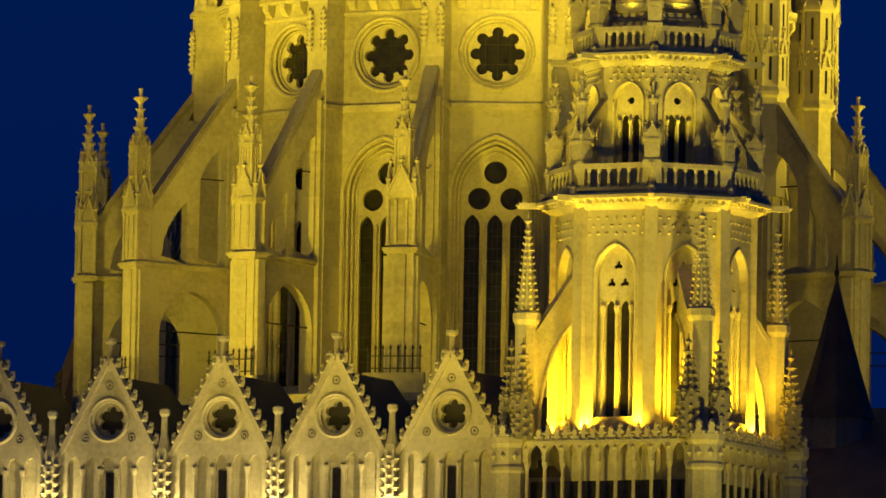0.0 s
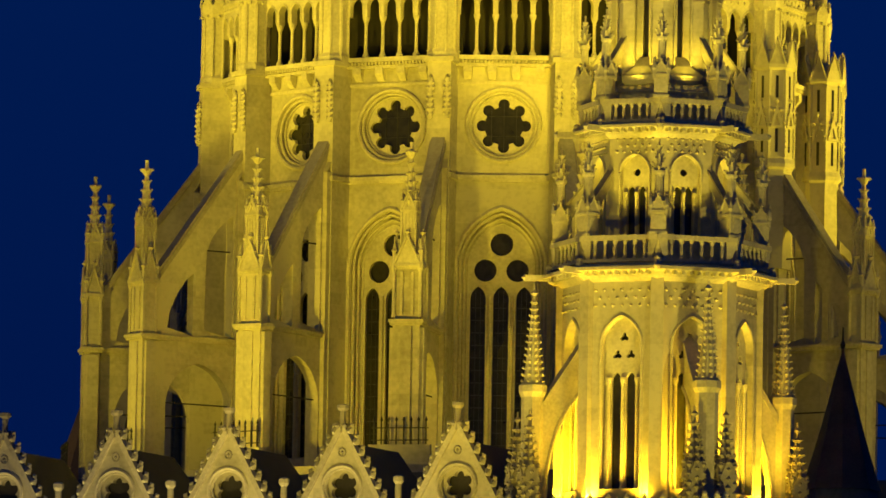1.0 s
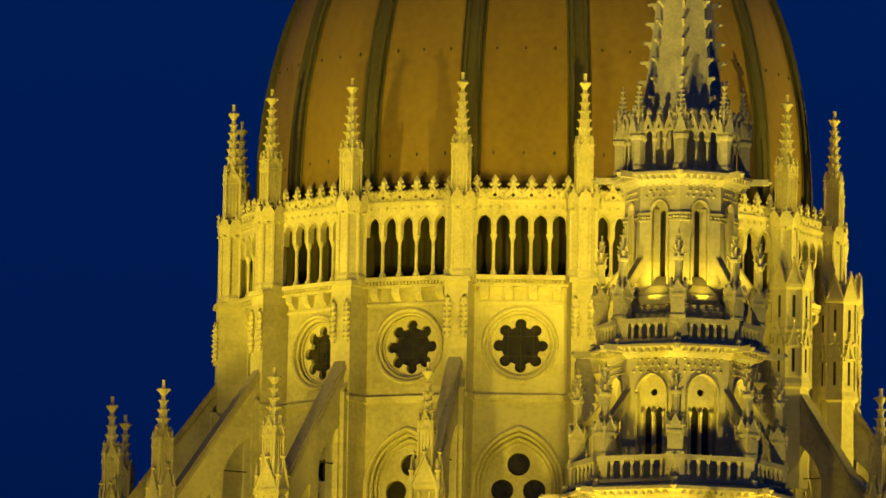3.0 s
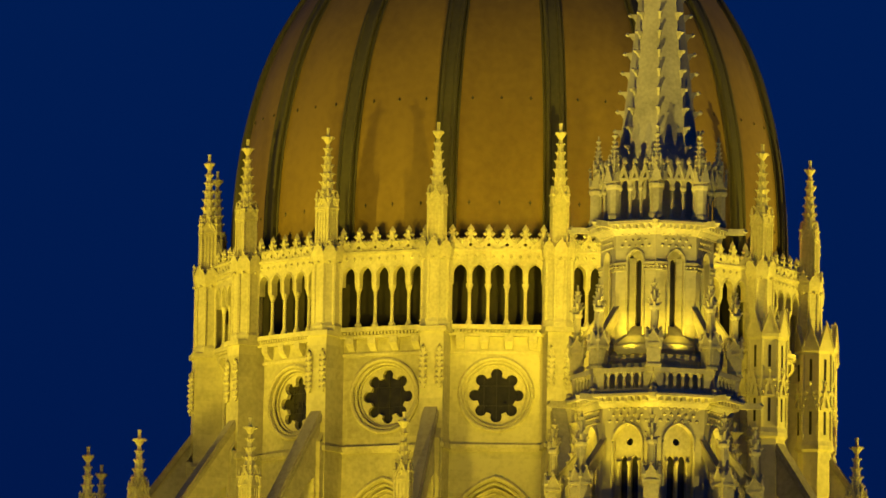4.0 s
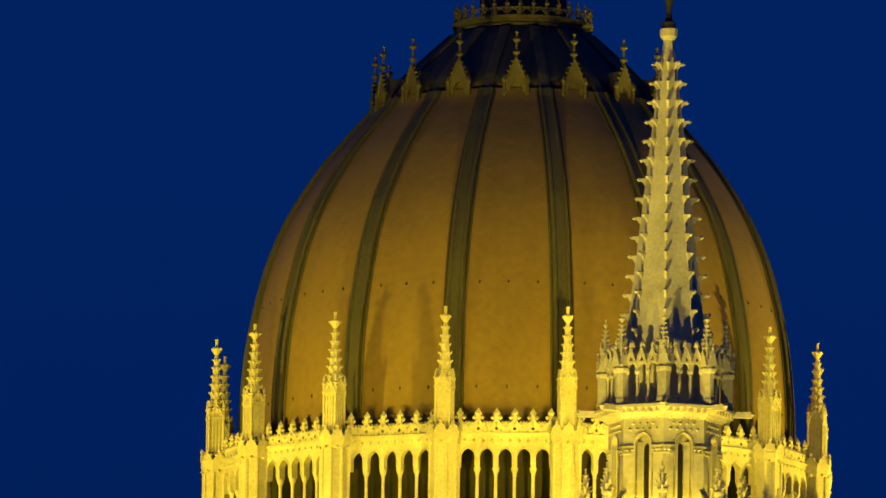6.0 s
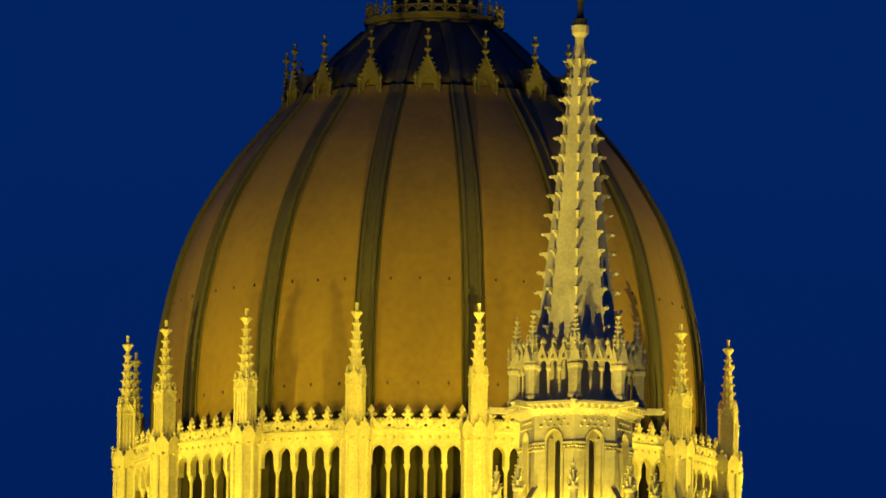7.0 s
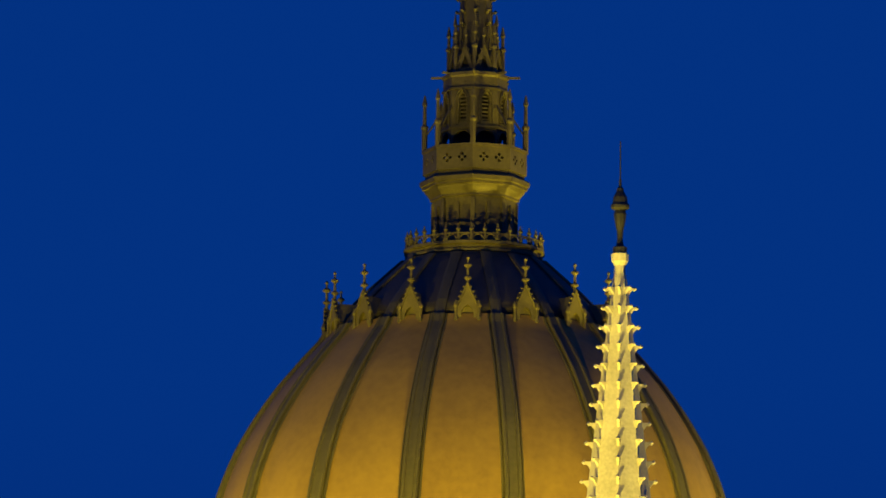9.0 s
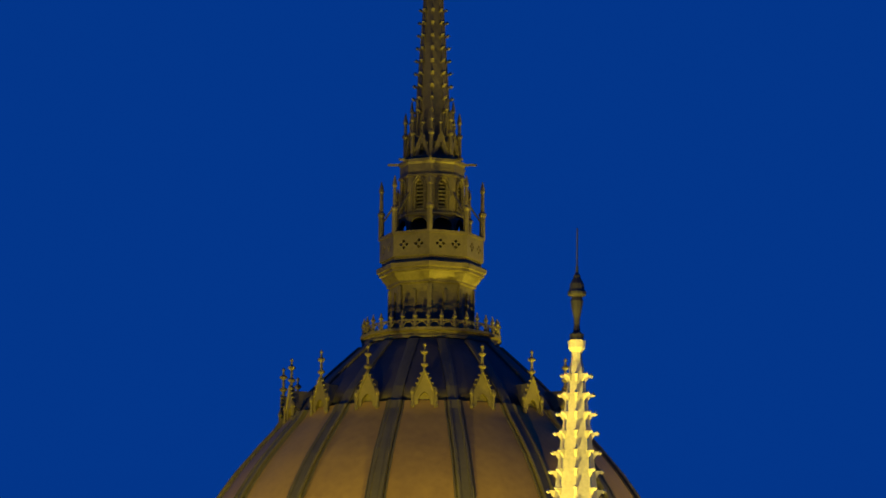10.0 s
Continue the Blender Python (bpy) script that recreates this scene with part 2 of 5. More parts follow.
def comb(x0, x1, z1, arches):
    """The outline of a wall x0..x1 up to z1 that stands on open arches; all arches start at one height."""
    z0 = arches[0][0][1]
    out = [(x0, z0)]
    for p in arches:
        out += [p[0]] + list(reversed(p[2:])) + [p[1]]
    return out + [(x1, z0), (x1, z1), (x0, z1)]


def pinnacle_geo(w, z0, z1, z2, z3, rows=6, gable=0.55, ck=0.16):
    """A panelled square shaft z0..z1 with gablets and corner pinnacles, then a spire z1..z2 with tiers of crockets."""
    g = Geo()
    h = w / 2
    g.box(-h * 0.9, h * 0.9, -h * 0.9, h * 0.9, z0, z1)
    g.box(-h * 1.2, h * 1.2, -h * 1.2, h * 1.2, z0, z0 + 0.12 * w)
    g.box(-h * 1.08, h * 1.08, -h * 1.08, h * 1.08, z0 + 0.12 * w, z0 + 0.24 * w)
    for i in range(4):
        m = pose(0, 0, 0, 0, 0, 90 * i)
        # panel strips and the band under the gablet
        for x in (-0.46, 0.0, 0.46):
            g.box(h * (x - 0.07), h * (x + 0.07), -h * 1.02, -h * 0.85, z0 + 0.3 * w, z1 - 0.4 * w, m)
        g.box(-h * 0.85, h * 0.85, -h * 1.0, -h * 0.85, z1 - 0.5 * w, z1 - 0.36 * w, m)
        g.box(-h * 1.08, h * 1.08, -h * 1.14, -h * 0.8, z1 - 0.30 * w, z1 - 0.20 * w, m)
        top = z1 + gable * w
        g.plate([(-h * 0.95, z1 - 0.2 * w), (h * 0.95, z1 - 0.2 * w), (0, top)], [[(-h * 0.4, z1 - 0.1 * w), (h * 0.4, z1 - 0.1 * w), (0, z1 + 0.45 * gable * w)]], -h * 1.06, -h * 0.62, m)
        for s in (-1, 1):
            g.tube([(s * h, -h * 1.1, z1 - 0.16 * w), (0, -h * 1.1, top + 0.05 * w)], 0.06 * w, 5, False, m)
            for q in (0.35, 0.68):
                g.knob(s * h * (1 - q) + s * 0.08 * w, -h * 1.08, z1 - 0.16 * w + q * (gable + 0.2) * w, 0.075 * w, 0.08 * w, m)
        g.lathe([(0.05 * w, top - 0.1 * w), (0.06 * w, top + 0.1 * w), (0.15 * w, top + 0.2 * w), (0.05 * w, top + 0.26 * w), (0.03 * w, top + 0.36 * w)], 6, m @ pose(0, -h * 1.02, 0))
        # corner rolls that end in small pinnacles
        g.lathe([(0.12 * w, z0 + 0.2 * w), (0.085 * w, z0 + 0.3 * w), (0.085 * w, z1 - 0.4 * w), (0.14 * w, z1 - 0.3 * w), (0.14 * w, z1 - 0.18 * w), (0.10 * w, z1 - 0.12 * w), (0.10 * w, z1 + 0.26 * w),
                 (0.17 * w, z1 + 0.32 * w), (0.16 * w, z1 + 0.40 * w), (0.08 * w, z1 + 0.46 * w), (0.10 * w, z1 + 0.62 * w), (0.02 * w, z1 + 0.92 * w)], 6, m @ pose(-h * 0.98, -h * 0.98, 0))
    rb = h * 1.0
    g.lathe([(rb, z1 - 0.05), (0.15 * w, z2)], 8, None, 22.5)
    pitch = (z2 - z1) / rows
    for j in range(rows):
        q = (j + 0.62) / rows
        z, r = z1 + (z2 - z1) * q, rb + (0.15 * w - rb) * q
        s = w * ck * (1.0 - 0.3 * q)
        for i in range(8):
            g.crocket(r, z, s * (1.0 if i % 2 else 0.86), 0.62 * pitch, pose(0, 0, 0, 0, 0, 45 * i))
    return g


def finial_geo(w, z2, z3):
    h = z3 - z2
    g = Geo()
    g.lathe([(0.12 * w, z2 - 0.12 * h), (0.10 * w, z2 + 0.08 * h), (0.18 * w, z2 + 0.2 * h), (0.31 * w, z2 + 0.42 * h), (0.30 * w, z2 + 0.5 * h), (0.11 * w, z2 + 0.52 * h), (0.09 * w, z2 + 0.62 * h), (0.09 * w, z2 + 0.9 * h), (0.11 * w, z3), (0.02 * w, z3 + 0.02)], 8)
    for i in range(4):
        g.knob(0, -0.30 * w, z2 + 0.44 * h, 0.10 * w, 0.10 * h, pose(0, 0, 0, 0, 0, 45 + 90 * i))
    return g


def add_pinnacle(parent, spire, tip, m, label=""):
    p = part("pinnacle", spire, parent, None, label, m)
    part("finial", tip, p)
    return p


# ---- ground ----
g = Geo()
g.add([(-4500, -4500, 0), (4500, -4500, 0), (4500, 4500, 0), (-4500, 4500, 0)], [(0, 1, 2, 3)])
ground = part("ground", g, None, EARTH)
tagged(ground, "dark open ground and river bank at night", "ground", "", "structure")

# ---- the main block under the drum ----
g = Geo()
g.lathe([(19.3, 0), (19.3, 37.3), (19.1, 37.3), (19.1, 37.6)], 16, None, -13.625)
tagged(part("wall_podium", g, None, STONE), "sixteen-sided stone podium that carries the drum above the roofs", "wall", "", "structure")
g = Geo()
g.box(-60, 17.5, -32.7, 30, 0, 33.0)
block = part("wall_block", g, None, STONE, m=plan(0, 0))
tagged(block, "limestone body of the main building behind its gabled front", "wall", "", "structure")
g = Geo()
g.add([(-60, -32.6, 33.0), (17.5, -32.6, 33.0), (17.5, -26, 36.6), (-60, -26, 36.6), (17.5, 30, 36.6), (-60, 30, 36.6), (-60, 30, 33), (17.5, 30, 33)],
      [(0, 1, 2, 3), (3, 2, 4, 5), (5, 4, 7, 6), (0, 3, 5, 6), (1, 7, 4, 2)])
tagged(part("roof_block", g, None, SLATE, m=plan(0, 0)), "dark slate roof between the gabled front and the drum", "roof", "", "structure")

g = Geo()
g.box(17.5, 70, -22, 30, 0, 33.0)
# limestone coloured darker than the lit walls, to keep this wing unlit
tagged(part("wall_south_wing", g, None, WORN_SHADED, m=plan(0, 0)), "unlit limestone wall of the side wing", "wall", "", "structure")
g = Geo()
g.add([(17.5, -22.3, 32.9), (70, -22.3, 32.9), (70, -14, 37.0), (17.5, -14, 37.0), (70, 30, 37.0), (17.5, 30, 37.0), (17.5, 30, 32.9), (70, 30, 32.9)],
      [(0, 1, 2, 3), (3, 2, 4, 5), (5, 4, 7, 6), (0, 3, 5, 6), (1, 7, 4, 2)])
tagged(part("roof_south_wing", g, None, TILE, m=plan(0, 0)), "dark brown tiled roof of the side wing", "roof", "", "structure")

# ---- the drum ----
STEP = 22.5
VERT0 = -13.625
VERTS = [VERT0 + STEP * k for k in range(16)]
FACES = [VERT0 + STEP * (k + 0.5) for k in range(16)]
AP = 11.75                          # outer face of the drum wall
HALF = AP * math.tan(radians(STEP / 2))
drum = thing("drum", "sixteen-sided floodlit limestone drum with rose windows below an arcaded gallery", "drum")

ROSE_Z = 51.8
g = Geo()
g.plate([(-HALF, 37.6), (HALF, 37.6), (HALF, 54.5), (-HALF, 54.5)], [circle(0, ROSE_Z, 1.38, 32), pointed(0, 1.70, 38.6, 46.15, 0.67, 12)], 0, 0.42)
WALL = g.mesh("wall_panel", STONE)
g = Geo()
g.plate(circle(0, ROSE_Z, 1.46, 32), [foil(0, ROSE_Z, 8, 0.86, 0.235, 0)], 0.30, 0.48)
ROSE = g.mesh("rose_tracery", TRIM)
g = Geo()
for r, y, t in ((1.47, -0.03, 0.085), (1.32, 0.10, 0.07), (1.22, 0.24, 0.05)):
    g.tube([(x, y, z) for x, z in circle(0, ROSE_Z, r, 32)], t, 6, True)
ROSE_RING = g.mesh("rose_moulding", TRIM)
g = Geo()
lights = [pointed(x, 0.31, 38.7, 44.85, 0.95, 5) for x in (-0.915, 0.0, 0.915)]
g.plate(pointed(0, 1.74, 38.4, 46.15, 0.67, 12), [circle(0, 47.05, 0.46, 20), circle(-0.64, 46.0, 0.45, 20), circle(0.64, 46.0, 0.45, 20)] + lights, 0.40, 0.56)
TRACERY = g.mesh("window_tracery", TRIM)
g = Geo()
for hw, y, t in ((1.80, -0.03, 0.09), (1.62, 0.12, 0.07), (1.48, 0.28, 0.06), (1.34, 0.40, 0.05)):
    g.tube([(x, y, z) for x, z in pointed(0, hw, 38.6, 46.15, 0.67, 12)[1:] + [(-hw, 38.6)]], t, 6)
for x in (-0.4575, 0.4575):
    g.tube([(x, 0.36, 38.7), (x, 0.36, 45.0)], 0.07, 6)
WIN_RING = g.mesh("window_moulding", TRIM)
g = Geo()
g.box(-1.3, 1.3, 0.60, 0.63, 38.5, 48.2)
WIN_PANE = g.mesh("window_pane", GLASS)
g = Geo()
for x in (-0.915, 0.0, 0.915):
    for k in range(12):
        g.box(x - 0.31, x + 0.31, 0.575, 0.597, 39.0 + 0.5 * k, 39.03 + 0.5 * k)
    for dx in (-0.1, 0.1):
        g.box(x + dx - 0.01, x + dx + 0.01, 0.57, 0.59, 38.7, 45.2)
WIN_BARS = g.mesh("leading", IRON)
g = Geo()
g.lathe([(1.3, -0.015), (1.3, 0.015)], 24, pose(0, 0.52, ROSE_Z, 90))
ROSE_PANE = g.mesh("rose_pane", GLASS)
g = Geo()
for x in (-0.5, 0.0, 0.5):
    g.box(x - 0.009, x + 0.009, 0.485, 0.5, ROSE_Z - 1.05, ROSE_Z + 1.05)
for z in (-0.4, 0.4):
    g.box(-1.05, 1.05, 0.48, 0.498, ROSE_Z + z - 0.009, ROSE_Z + z + 0.009)
ROSE_BARS = g.mesh("leading", IRON)
g = Geo()
g.box(-HALF, HALF, -0.16, 0.05, 49.62, 49.78)
g.box(-HALF, HALF, -0.10, 0.05, 49.50, 49.62)
STRING = g.mesh("string_course", TRIM)
# corbel table and gallery floor
g = Geo()
g.box(-2.15, 2.15, -0.30, 0.1, 54.12, 54.24)
g.box(-1.9, 1.9, -0.07, 0.1, 53.42, 53.54)
g.box(-2.2, 2.2, -0.42, 0.1, 54.38, 54.56)
for i in range(27):
    x = -1.95 + 0.15 * i
    g.box(x - 0.045, x + 0.045, -0.38, 0, 54.25, 54.37)
CORBELS = g.mesh("cornice", TRIM)
g = Geo()
g.box(-0.17, 0.17, -0.34, 0, 0.28, 0.55)
g.add([(-0.17, -0.34, 0.28), (0.17, -0.34, 0.28), (0.14, -0.10, 0), (-0.14, -0.10, 0), (-0.14, 0, 0), (0.14, 0, 0), (-0.17, 0, 0.28), (0.17, 0, 0.28)],
      [(0, 1, 2, 3), (3, 2, 5, 4), (0, 3, 4, 6), (1, 7, 5, 2)])
CORBEL = g.mesh("corbel", TRIM)
# arcade of five arches
PITCH = 0.745
g = Geo()
arches = [pointed(PITCH * i, 0.275, 56.21, 56.62, 0.72, 6) for i in (-2, -1, 0, 1, 2)]
g.plate(comb(-2.3, 2.3, 57.5, arches), [], 0.0, 0.3)
for i in range(12):
    g.knob(-1.98 + 0.36 * i, 0.0, 57.3, 0.09, 0.11)
for i in range(5):
    path = pointed(PITCH * (i - 2), 0.3, 56.3, 56.62, 0.72, 6)[1:]
    g.tube([(x, -0.01, z) for x, z in path], 0.035, 5)
ARCADE = g.mesh("arcade_arches", TRIM)
g = Geo()
g.lathe([(0.14, 54.56), (0.14, 54.66), (0.09, 54.74), (0.07, 54.84), (0.065, 55.86), (0.085, 55.9), (0.07, 55.94), (0.14, 56.12), (0.15, 56.21)], 10)
COLUMN = g.mesh("column", TRIM)
g = Geo()
g.box(-2.3, 2.3, -0.06, 0.26, 57.50, 57.60)
for i in range(6):
    x = PITCH * (i - 2.5) * 0.98
    w = 0.36
    g.plate([(x - w, 57.6), (x + w, 57.6), (x + w, 57.8), (x + 0.25, 57.92), (x + 0.14, 58.03), (x + 0.08, 58.14), (x + 0.07, 58.4), (x - 0.07, 58.4), (x - 0.08, 58.14), (x - 0.14, 58.03), (x - 0.25, 57.92), (x - w, 57.8)],
            [circle(x, 57.78, 0.075, 8)], 0.02, 0.2)
    g.knob(x, 0.1, 58.4, 0.15, 0.22)
    g.knob(x, 0.0, 57.98, 0.08, 0.1)
    for s in (-1, 1):
        g.knob(x + s * 0.15, 0.08, 58.22, 0.11, 0.10)
        g.knob(x + s * 0.25, 0.05, 57.98, 0.11, 0.12)
        g.knob(x + s * 0.19, 0.0, 57.68, 0.06, 0.06)
    g.knob(x + 0.365, 0.08, 57.92, 0.08, 0.20)
CREST = g.mesh("crest", TRIM)
for th in FACES:
    p = part("wall_panel", WALL, drum, m=at(AP, th, 0))
    part("string_course", STRING, p)
    part("cornice", CORBELS, p)
    for i in range(4):
        part("corbel", CORBEL, p, m=pose(-1.45 + 0.967 * i, 0, 53.62))
    w = part("rose_window", ROSE, drum, m=at(AP, th, 0))
    part("moulding", ROSE_RING, w)
    part("pane", ROSE_PANE, w)
    part("leading", ROSE_BARS, w)
    w = part("gothic_window", TRACERY, drum, m=at(AP, th, 0))
    part("moulding", WIN_RING, w)
    part("pane", WIN_PANE, w)
    part("leading", WIN_BARS, w)
    a = part("arcade", ARCADE, drum, m=at(AP + 0.38, th, 0))
    for i in (-1.5, -0.5, 0.5, 1.5):
        part("column", COLUMN, a, m=pose(PITCH * i, 0.15, 0))
    part("crest", CREST, a)

# piers between the bays, with pinnacles
g = Geo()
g.box(-0.48, 0.48, -0.95, 0.6, 37.6, 54.3)
g.box(-0.44, 0.44, -1.2, -0.3, 37.6, 49.9)
g.add([(-0.44, -1.2, 49.9), (0.44, -1.2, 49.9), (0.44, -0.95, 50.3), (-0.44, -0.95, 50.3)], [(0, 1, 2, 3)])
for z, e in ((49.55, 0.10), (54.2, 0.12)):
    g.box(-0.48 - e, 0.48 + e, -0.95 - e, 0.5, z, z + 0.2)
PIER = g.mesh("pier", STONE)
g = Geo()
g.lathe([(0.66, 54.3), (0.66, 54.6), (0.58, 54.75), (0.58, 57.1), (0.66, 57.25), (0.70, 57.45), (0.70, 57.62), (0.55, 57.7)], 8, None, 22.5)
for i in range(8):
    a = 22.5 + 45 * i
    g.tube([(0.56 * math.sin(radians(a)), -0.56 * math.cos(radians(a)), 54.7), (0.56 * math.sin(radians(a)), -0.56 * math.cos(radians(a)), 57.1)], 0.085, 6)
    m = pose(0, 0, 0, 0, 0, 45 * i)
    g.plate([(-0.25, 57.6), (0.25, 57.6), (0.18, 57.75), (0.06, 57.85), (0, 58.05), (-0.06, 57.85), (-0.18, 57.75)], [], -0.68, -0.58, m)
    g.knob(0, -0.64, 58.0, 0.08, 0.11, m)
    g.knob(0.14, -0.64, 57.82, 0.07, 0.07, m)
    g.knob(-0.14, -0.64, 57.82, 0.07, 0.07, m)
    g.knob(0, -0.62, 57.15, 0.09, 0.09, m)
    g.knob(0.2, -0.60, 54.68, 0.06, 0.06, m)
TURRET = g.mesh("gallery_pier", TRIM)
UP_SPIRE = pinnacle_geo(0.60, 57.6, 59.55, 61.95, 62.66, 7, 0.62, 0.17).mesh("pinnacle", TRIM)
UP_TIP = finial_geo(0.72, 61.95, 62.66).mesh("finial", TRIM)
g = Geo()
for z in range(8):
    s = 0.12 if z % 2 else 0.09
    for x in (-0.09, 0.09):
        g.knob(x if z < 7 else 0, -0.06, 52.1 + 0.21 * z, s if z < 7 else 0.08, 0.13)
g.box(-0.08, 0.08, -0.08, 0.1, 51.9, 53.55)
STRIP = g.mesh("foliage_strip", TRIM)
for th in VERTS:
    p = part("pier", PIER, drum, m=at(12.1, th, 0))
    for s in (-0.34, 0.34):
        part("foliage_strip", STRIP, p, m=pose(s, -0.97, 0))
    t = part("gallery_pier", TURRET, drum, m=at(12.45, th, 0))
    add_pinnacle(drum, UP_SPIRE, UP_TIP, at(12.55, th, 0))
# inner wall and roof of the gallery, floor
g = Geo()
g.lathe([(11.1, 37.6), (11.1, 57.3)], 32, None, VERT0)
# back wall coloured almost black in place of the gallery's own shade
part("gallery_back_wall", g, drum, INNER_SHADE)
g = Geo()
g.lathe([(12.3, 57.42), (12.3, 57.52)], 16, None, VERT0)
part("gallery_roof", g, drum, SLATE)
g = Geo()
g.lathe([(12.3, 54.44), (12.3, 54.54)], 16, None, VERT0)
part("gallery_floor", g, drum, STONE)

# ---- the dome ----
dome = thing("dome", "egg-shaped brown dome with dark raised ribs, behind a pinnacled stone gallery", "dome")
PROFILE = [(11.30, 57.4), (11.36, 58.8), (11.30, 60.5), (11.12, 62.4), (10.78, 64.2), (10.30, 66.0), (9.65, 67.6), (8.85, 69.0), (7.95, 70.3), (6.95, 71.5), (6.05, 72.6)]


def profile_at(z):
    for (r0, z0), (r1, z1) in zip(PROFILE, PROFILE[1:]):
        if z <= z1:
            return r0 + (r1 - r0) * (z - z0) / (z1 - z0)
    return PROFILE[-1][0]


FINE = []
for i in range(41):
    z = 57.4 + (72.6 - 57.4) * i / 40
    j = max(k for k in range(len(PROFILE) - 1) if PROFILE[k][1] <= z + 1e-6)
    p0, p1, p2, p3 = (Vector(PROFILE[max(0, min(len(PROFILE) - 1, j + d))]) for d in (-1, 0, 1, 2))
    u = (z - p1[1]) / (p2[1] - p1[1])
    r = 0.5 * (2 * p1[0] + (p2[0] - p0[0]) * u + (2 * p0[0] - 5 * p1[0] + 4 * p2[0] - p3[0]) * u * u + (3 * p1[0] - p0[0] - 3 * p2[0] + p3[0]) * u ** 3)
    FINE.append((r, z))


def shell_strip(prof, half_angle, inner, n=6, lift=0.0):
    """A curved panel of the dome about the -y side."""
    v, f = [], []
    for r, z in prof:
        for i in range(n + 1):
            a = radians(-half_angle + 2 * half_angle * i / n)
            v.append(((r + lift) * math.sin(a), -(r + lift) * math.cos(a), z))
    k = len(v)
    for r, z in prof:
        for i in range(n + 1):
            a = radians(-half_angle + 2 * half_angle * i / n)
            v.append(((r - inner) * math.sin(a), -(r - inner) * math.cos(a), z))
    w = n + 1
    for j in range(len(prof) - 1):
        for i in range(n):
            f.append((j * w + i, j * w + i + 1, (j + 1) * w + i + 1, (j + 1) * w + i))
            f.append((k + j * w + i + 1, k + j * w + i, k + (j + 1) * w + i, k + (j + 1) * w + i + 1))
        f.append((k + j * w, j * w, (j + 1) * w, k + (j + 1) * w))
        f.append((j * w + n, k + j * w + n, k + (j + 1) * w + n, (j + 1) * w + n))
    g = Geo()
    g.add(v, f)
    return g


PANEL = shell_strip(FINE, STEP / 2, 0.3).mesh("panel", COPPER, True)
g = Geo()
v, f = [], []
# a rib: a flat band with a roll along each edge, narrowing upwards
SECTION = [(-0.50, -0.05), (-0.48, 0.03), (-0.43, 0.05), (-0.40, 0.01), (-0.36, 0.0), (-0.36, 0.16), (-0.30, 0.22), (-0.22, 0.22), (-0.17, 0.15), (0.17, 0.15), (0.22, 0.22), (0.30, 0.22), (0.36, 0.16), (0.36, 0.0), (0.40, 0.01), (0.43, 0.05), (0.48, 0.03), (0.50, -0.05)]
for r, z in FINE:
    s = 0.55 + 0.45 * r / 11.3
    for x, d in SECTION:
        v.append((x * s, -(r + d), z))
c = len(SECTION)
for j in range(len(FINE) - 1):
    for i in range(c - 1):
        f.append((j * c + i, j * c + i + 1, (j + 1) * c + i + 1, (j + 1) * c + i))
g.add(v, f)
RIB = g.mesh("rib", PATINA, False)
g = Geo()
g.box(-0.02, 0.02, -0.02, 0.05, -0.10, 0.08)
g.knob(0, -0.005, 0.0, 0.07, 0.07)
HOOK = g.mesh("roof_hook", IRON)
for th in FACES:
    p = part("panel", PANEL, dome, m=pose(0, 0, 0, 0, 0, th))
    for z in (59.6, 63.9):
        r = profile_at(z)
        n = 3
        for i in range(n):
            a = (i - 1) * 6.2
            part("roof_hook", HOOK, p, m=pose(r * math.sin(radians(a)), -r * math.cos(radians(a)), z, 0, 0, a))
for th in VERTS:
    part("rib", RIB, dome, m=pose(0, 0, 0, 0, 0, th))
# upper cone, gablets
CONE = [(6.0, 72.55), (5.46, 73.3), (4.48, 74.3), (3.5, 75.2), (2.95, 75.7), (1.6, 76.1)]
g = Geo()
g.lathe(CONE, 32, None, VERT0)
part("cone_roof", g, dome, SLATE, "dark slate cone below the lantern", smooth=True)
g = Geo()
v, f = [], []
for r, z in CONE[:-1]:
    for x, d in ((-0.22, -0.1), (-0.22, 0.09), (-0.1, 0.14), (0.1, 0.14), (0.22, 0.09), (0.22, -0.1)):
        v.append((x, -(r + d), z))
for j in range(4):
    for i in range(5):
        f.append((j * 6 + i, j * 6 + i + 1, (j + 1) * 6 + i + 1, (j + 1) * 6 + i))
g.add(v, f)
HIP = g.mesh("hip", PATINA)
for th in VERTS:
    part("hip", HIP, dome, m=pose(0, 0, 0, 0, 0, th))
g = Geo()
g.plate([(-0.46, -0.15), (0.46, -0.15), (0.42, 0.4), (0, 1.3), (-0.42, 0.4)], [pointed(0, 0.25, -0.1, 0.08, 0.8, 5)], -0.12, 0.08)
g.plate([(-0.40, -0.15), (0.40, -0.15), (0.38, 0.35), (0, 1.15), (-0.38, 0.35)], [], 0.06, 0.9)
for s in (-1, 1):
    g.tube([(s * 0.45, -0.13, 0.36), (0, -0.13, 1.36)], 0.045, 5)
    for i in range(5):
        q = (i + 0.3) / 5
        g.knob(s * (0.47 * (1 - q) + 0.07), -0.1, 0.36 + q, 0.085, 0.07)
    g.lathe([(0.10, -0.2), (0.10, -0.05), (0.075, 0.0), (0.075, 0.36), (0.11, 0.42), (0.10, 0.5), (0.02, 0.66)], 6, pose(s * 0.47, -0.14, 0))
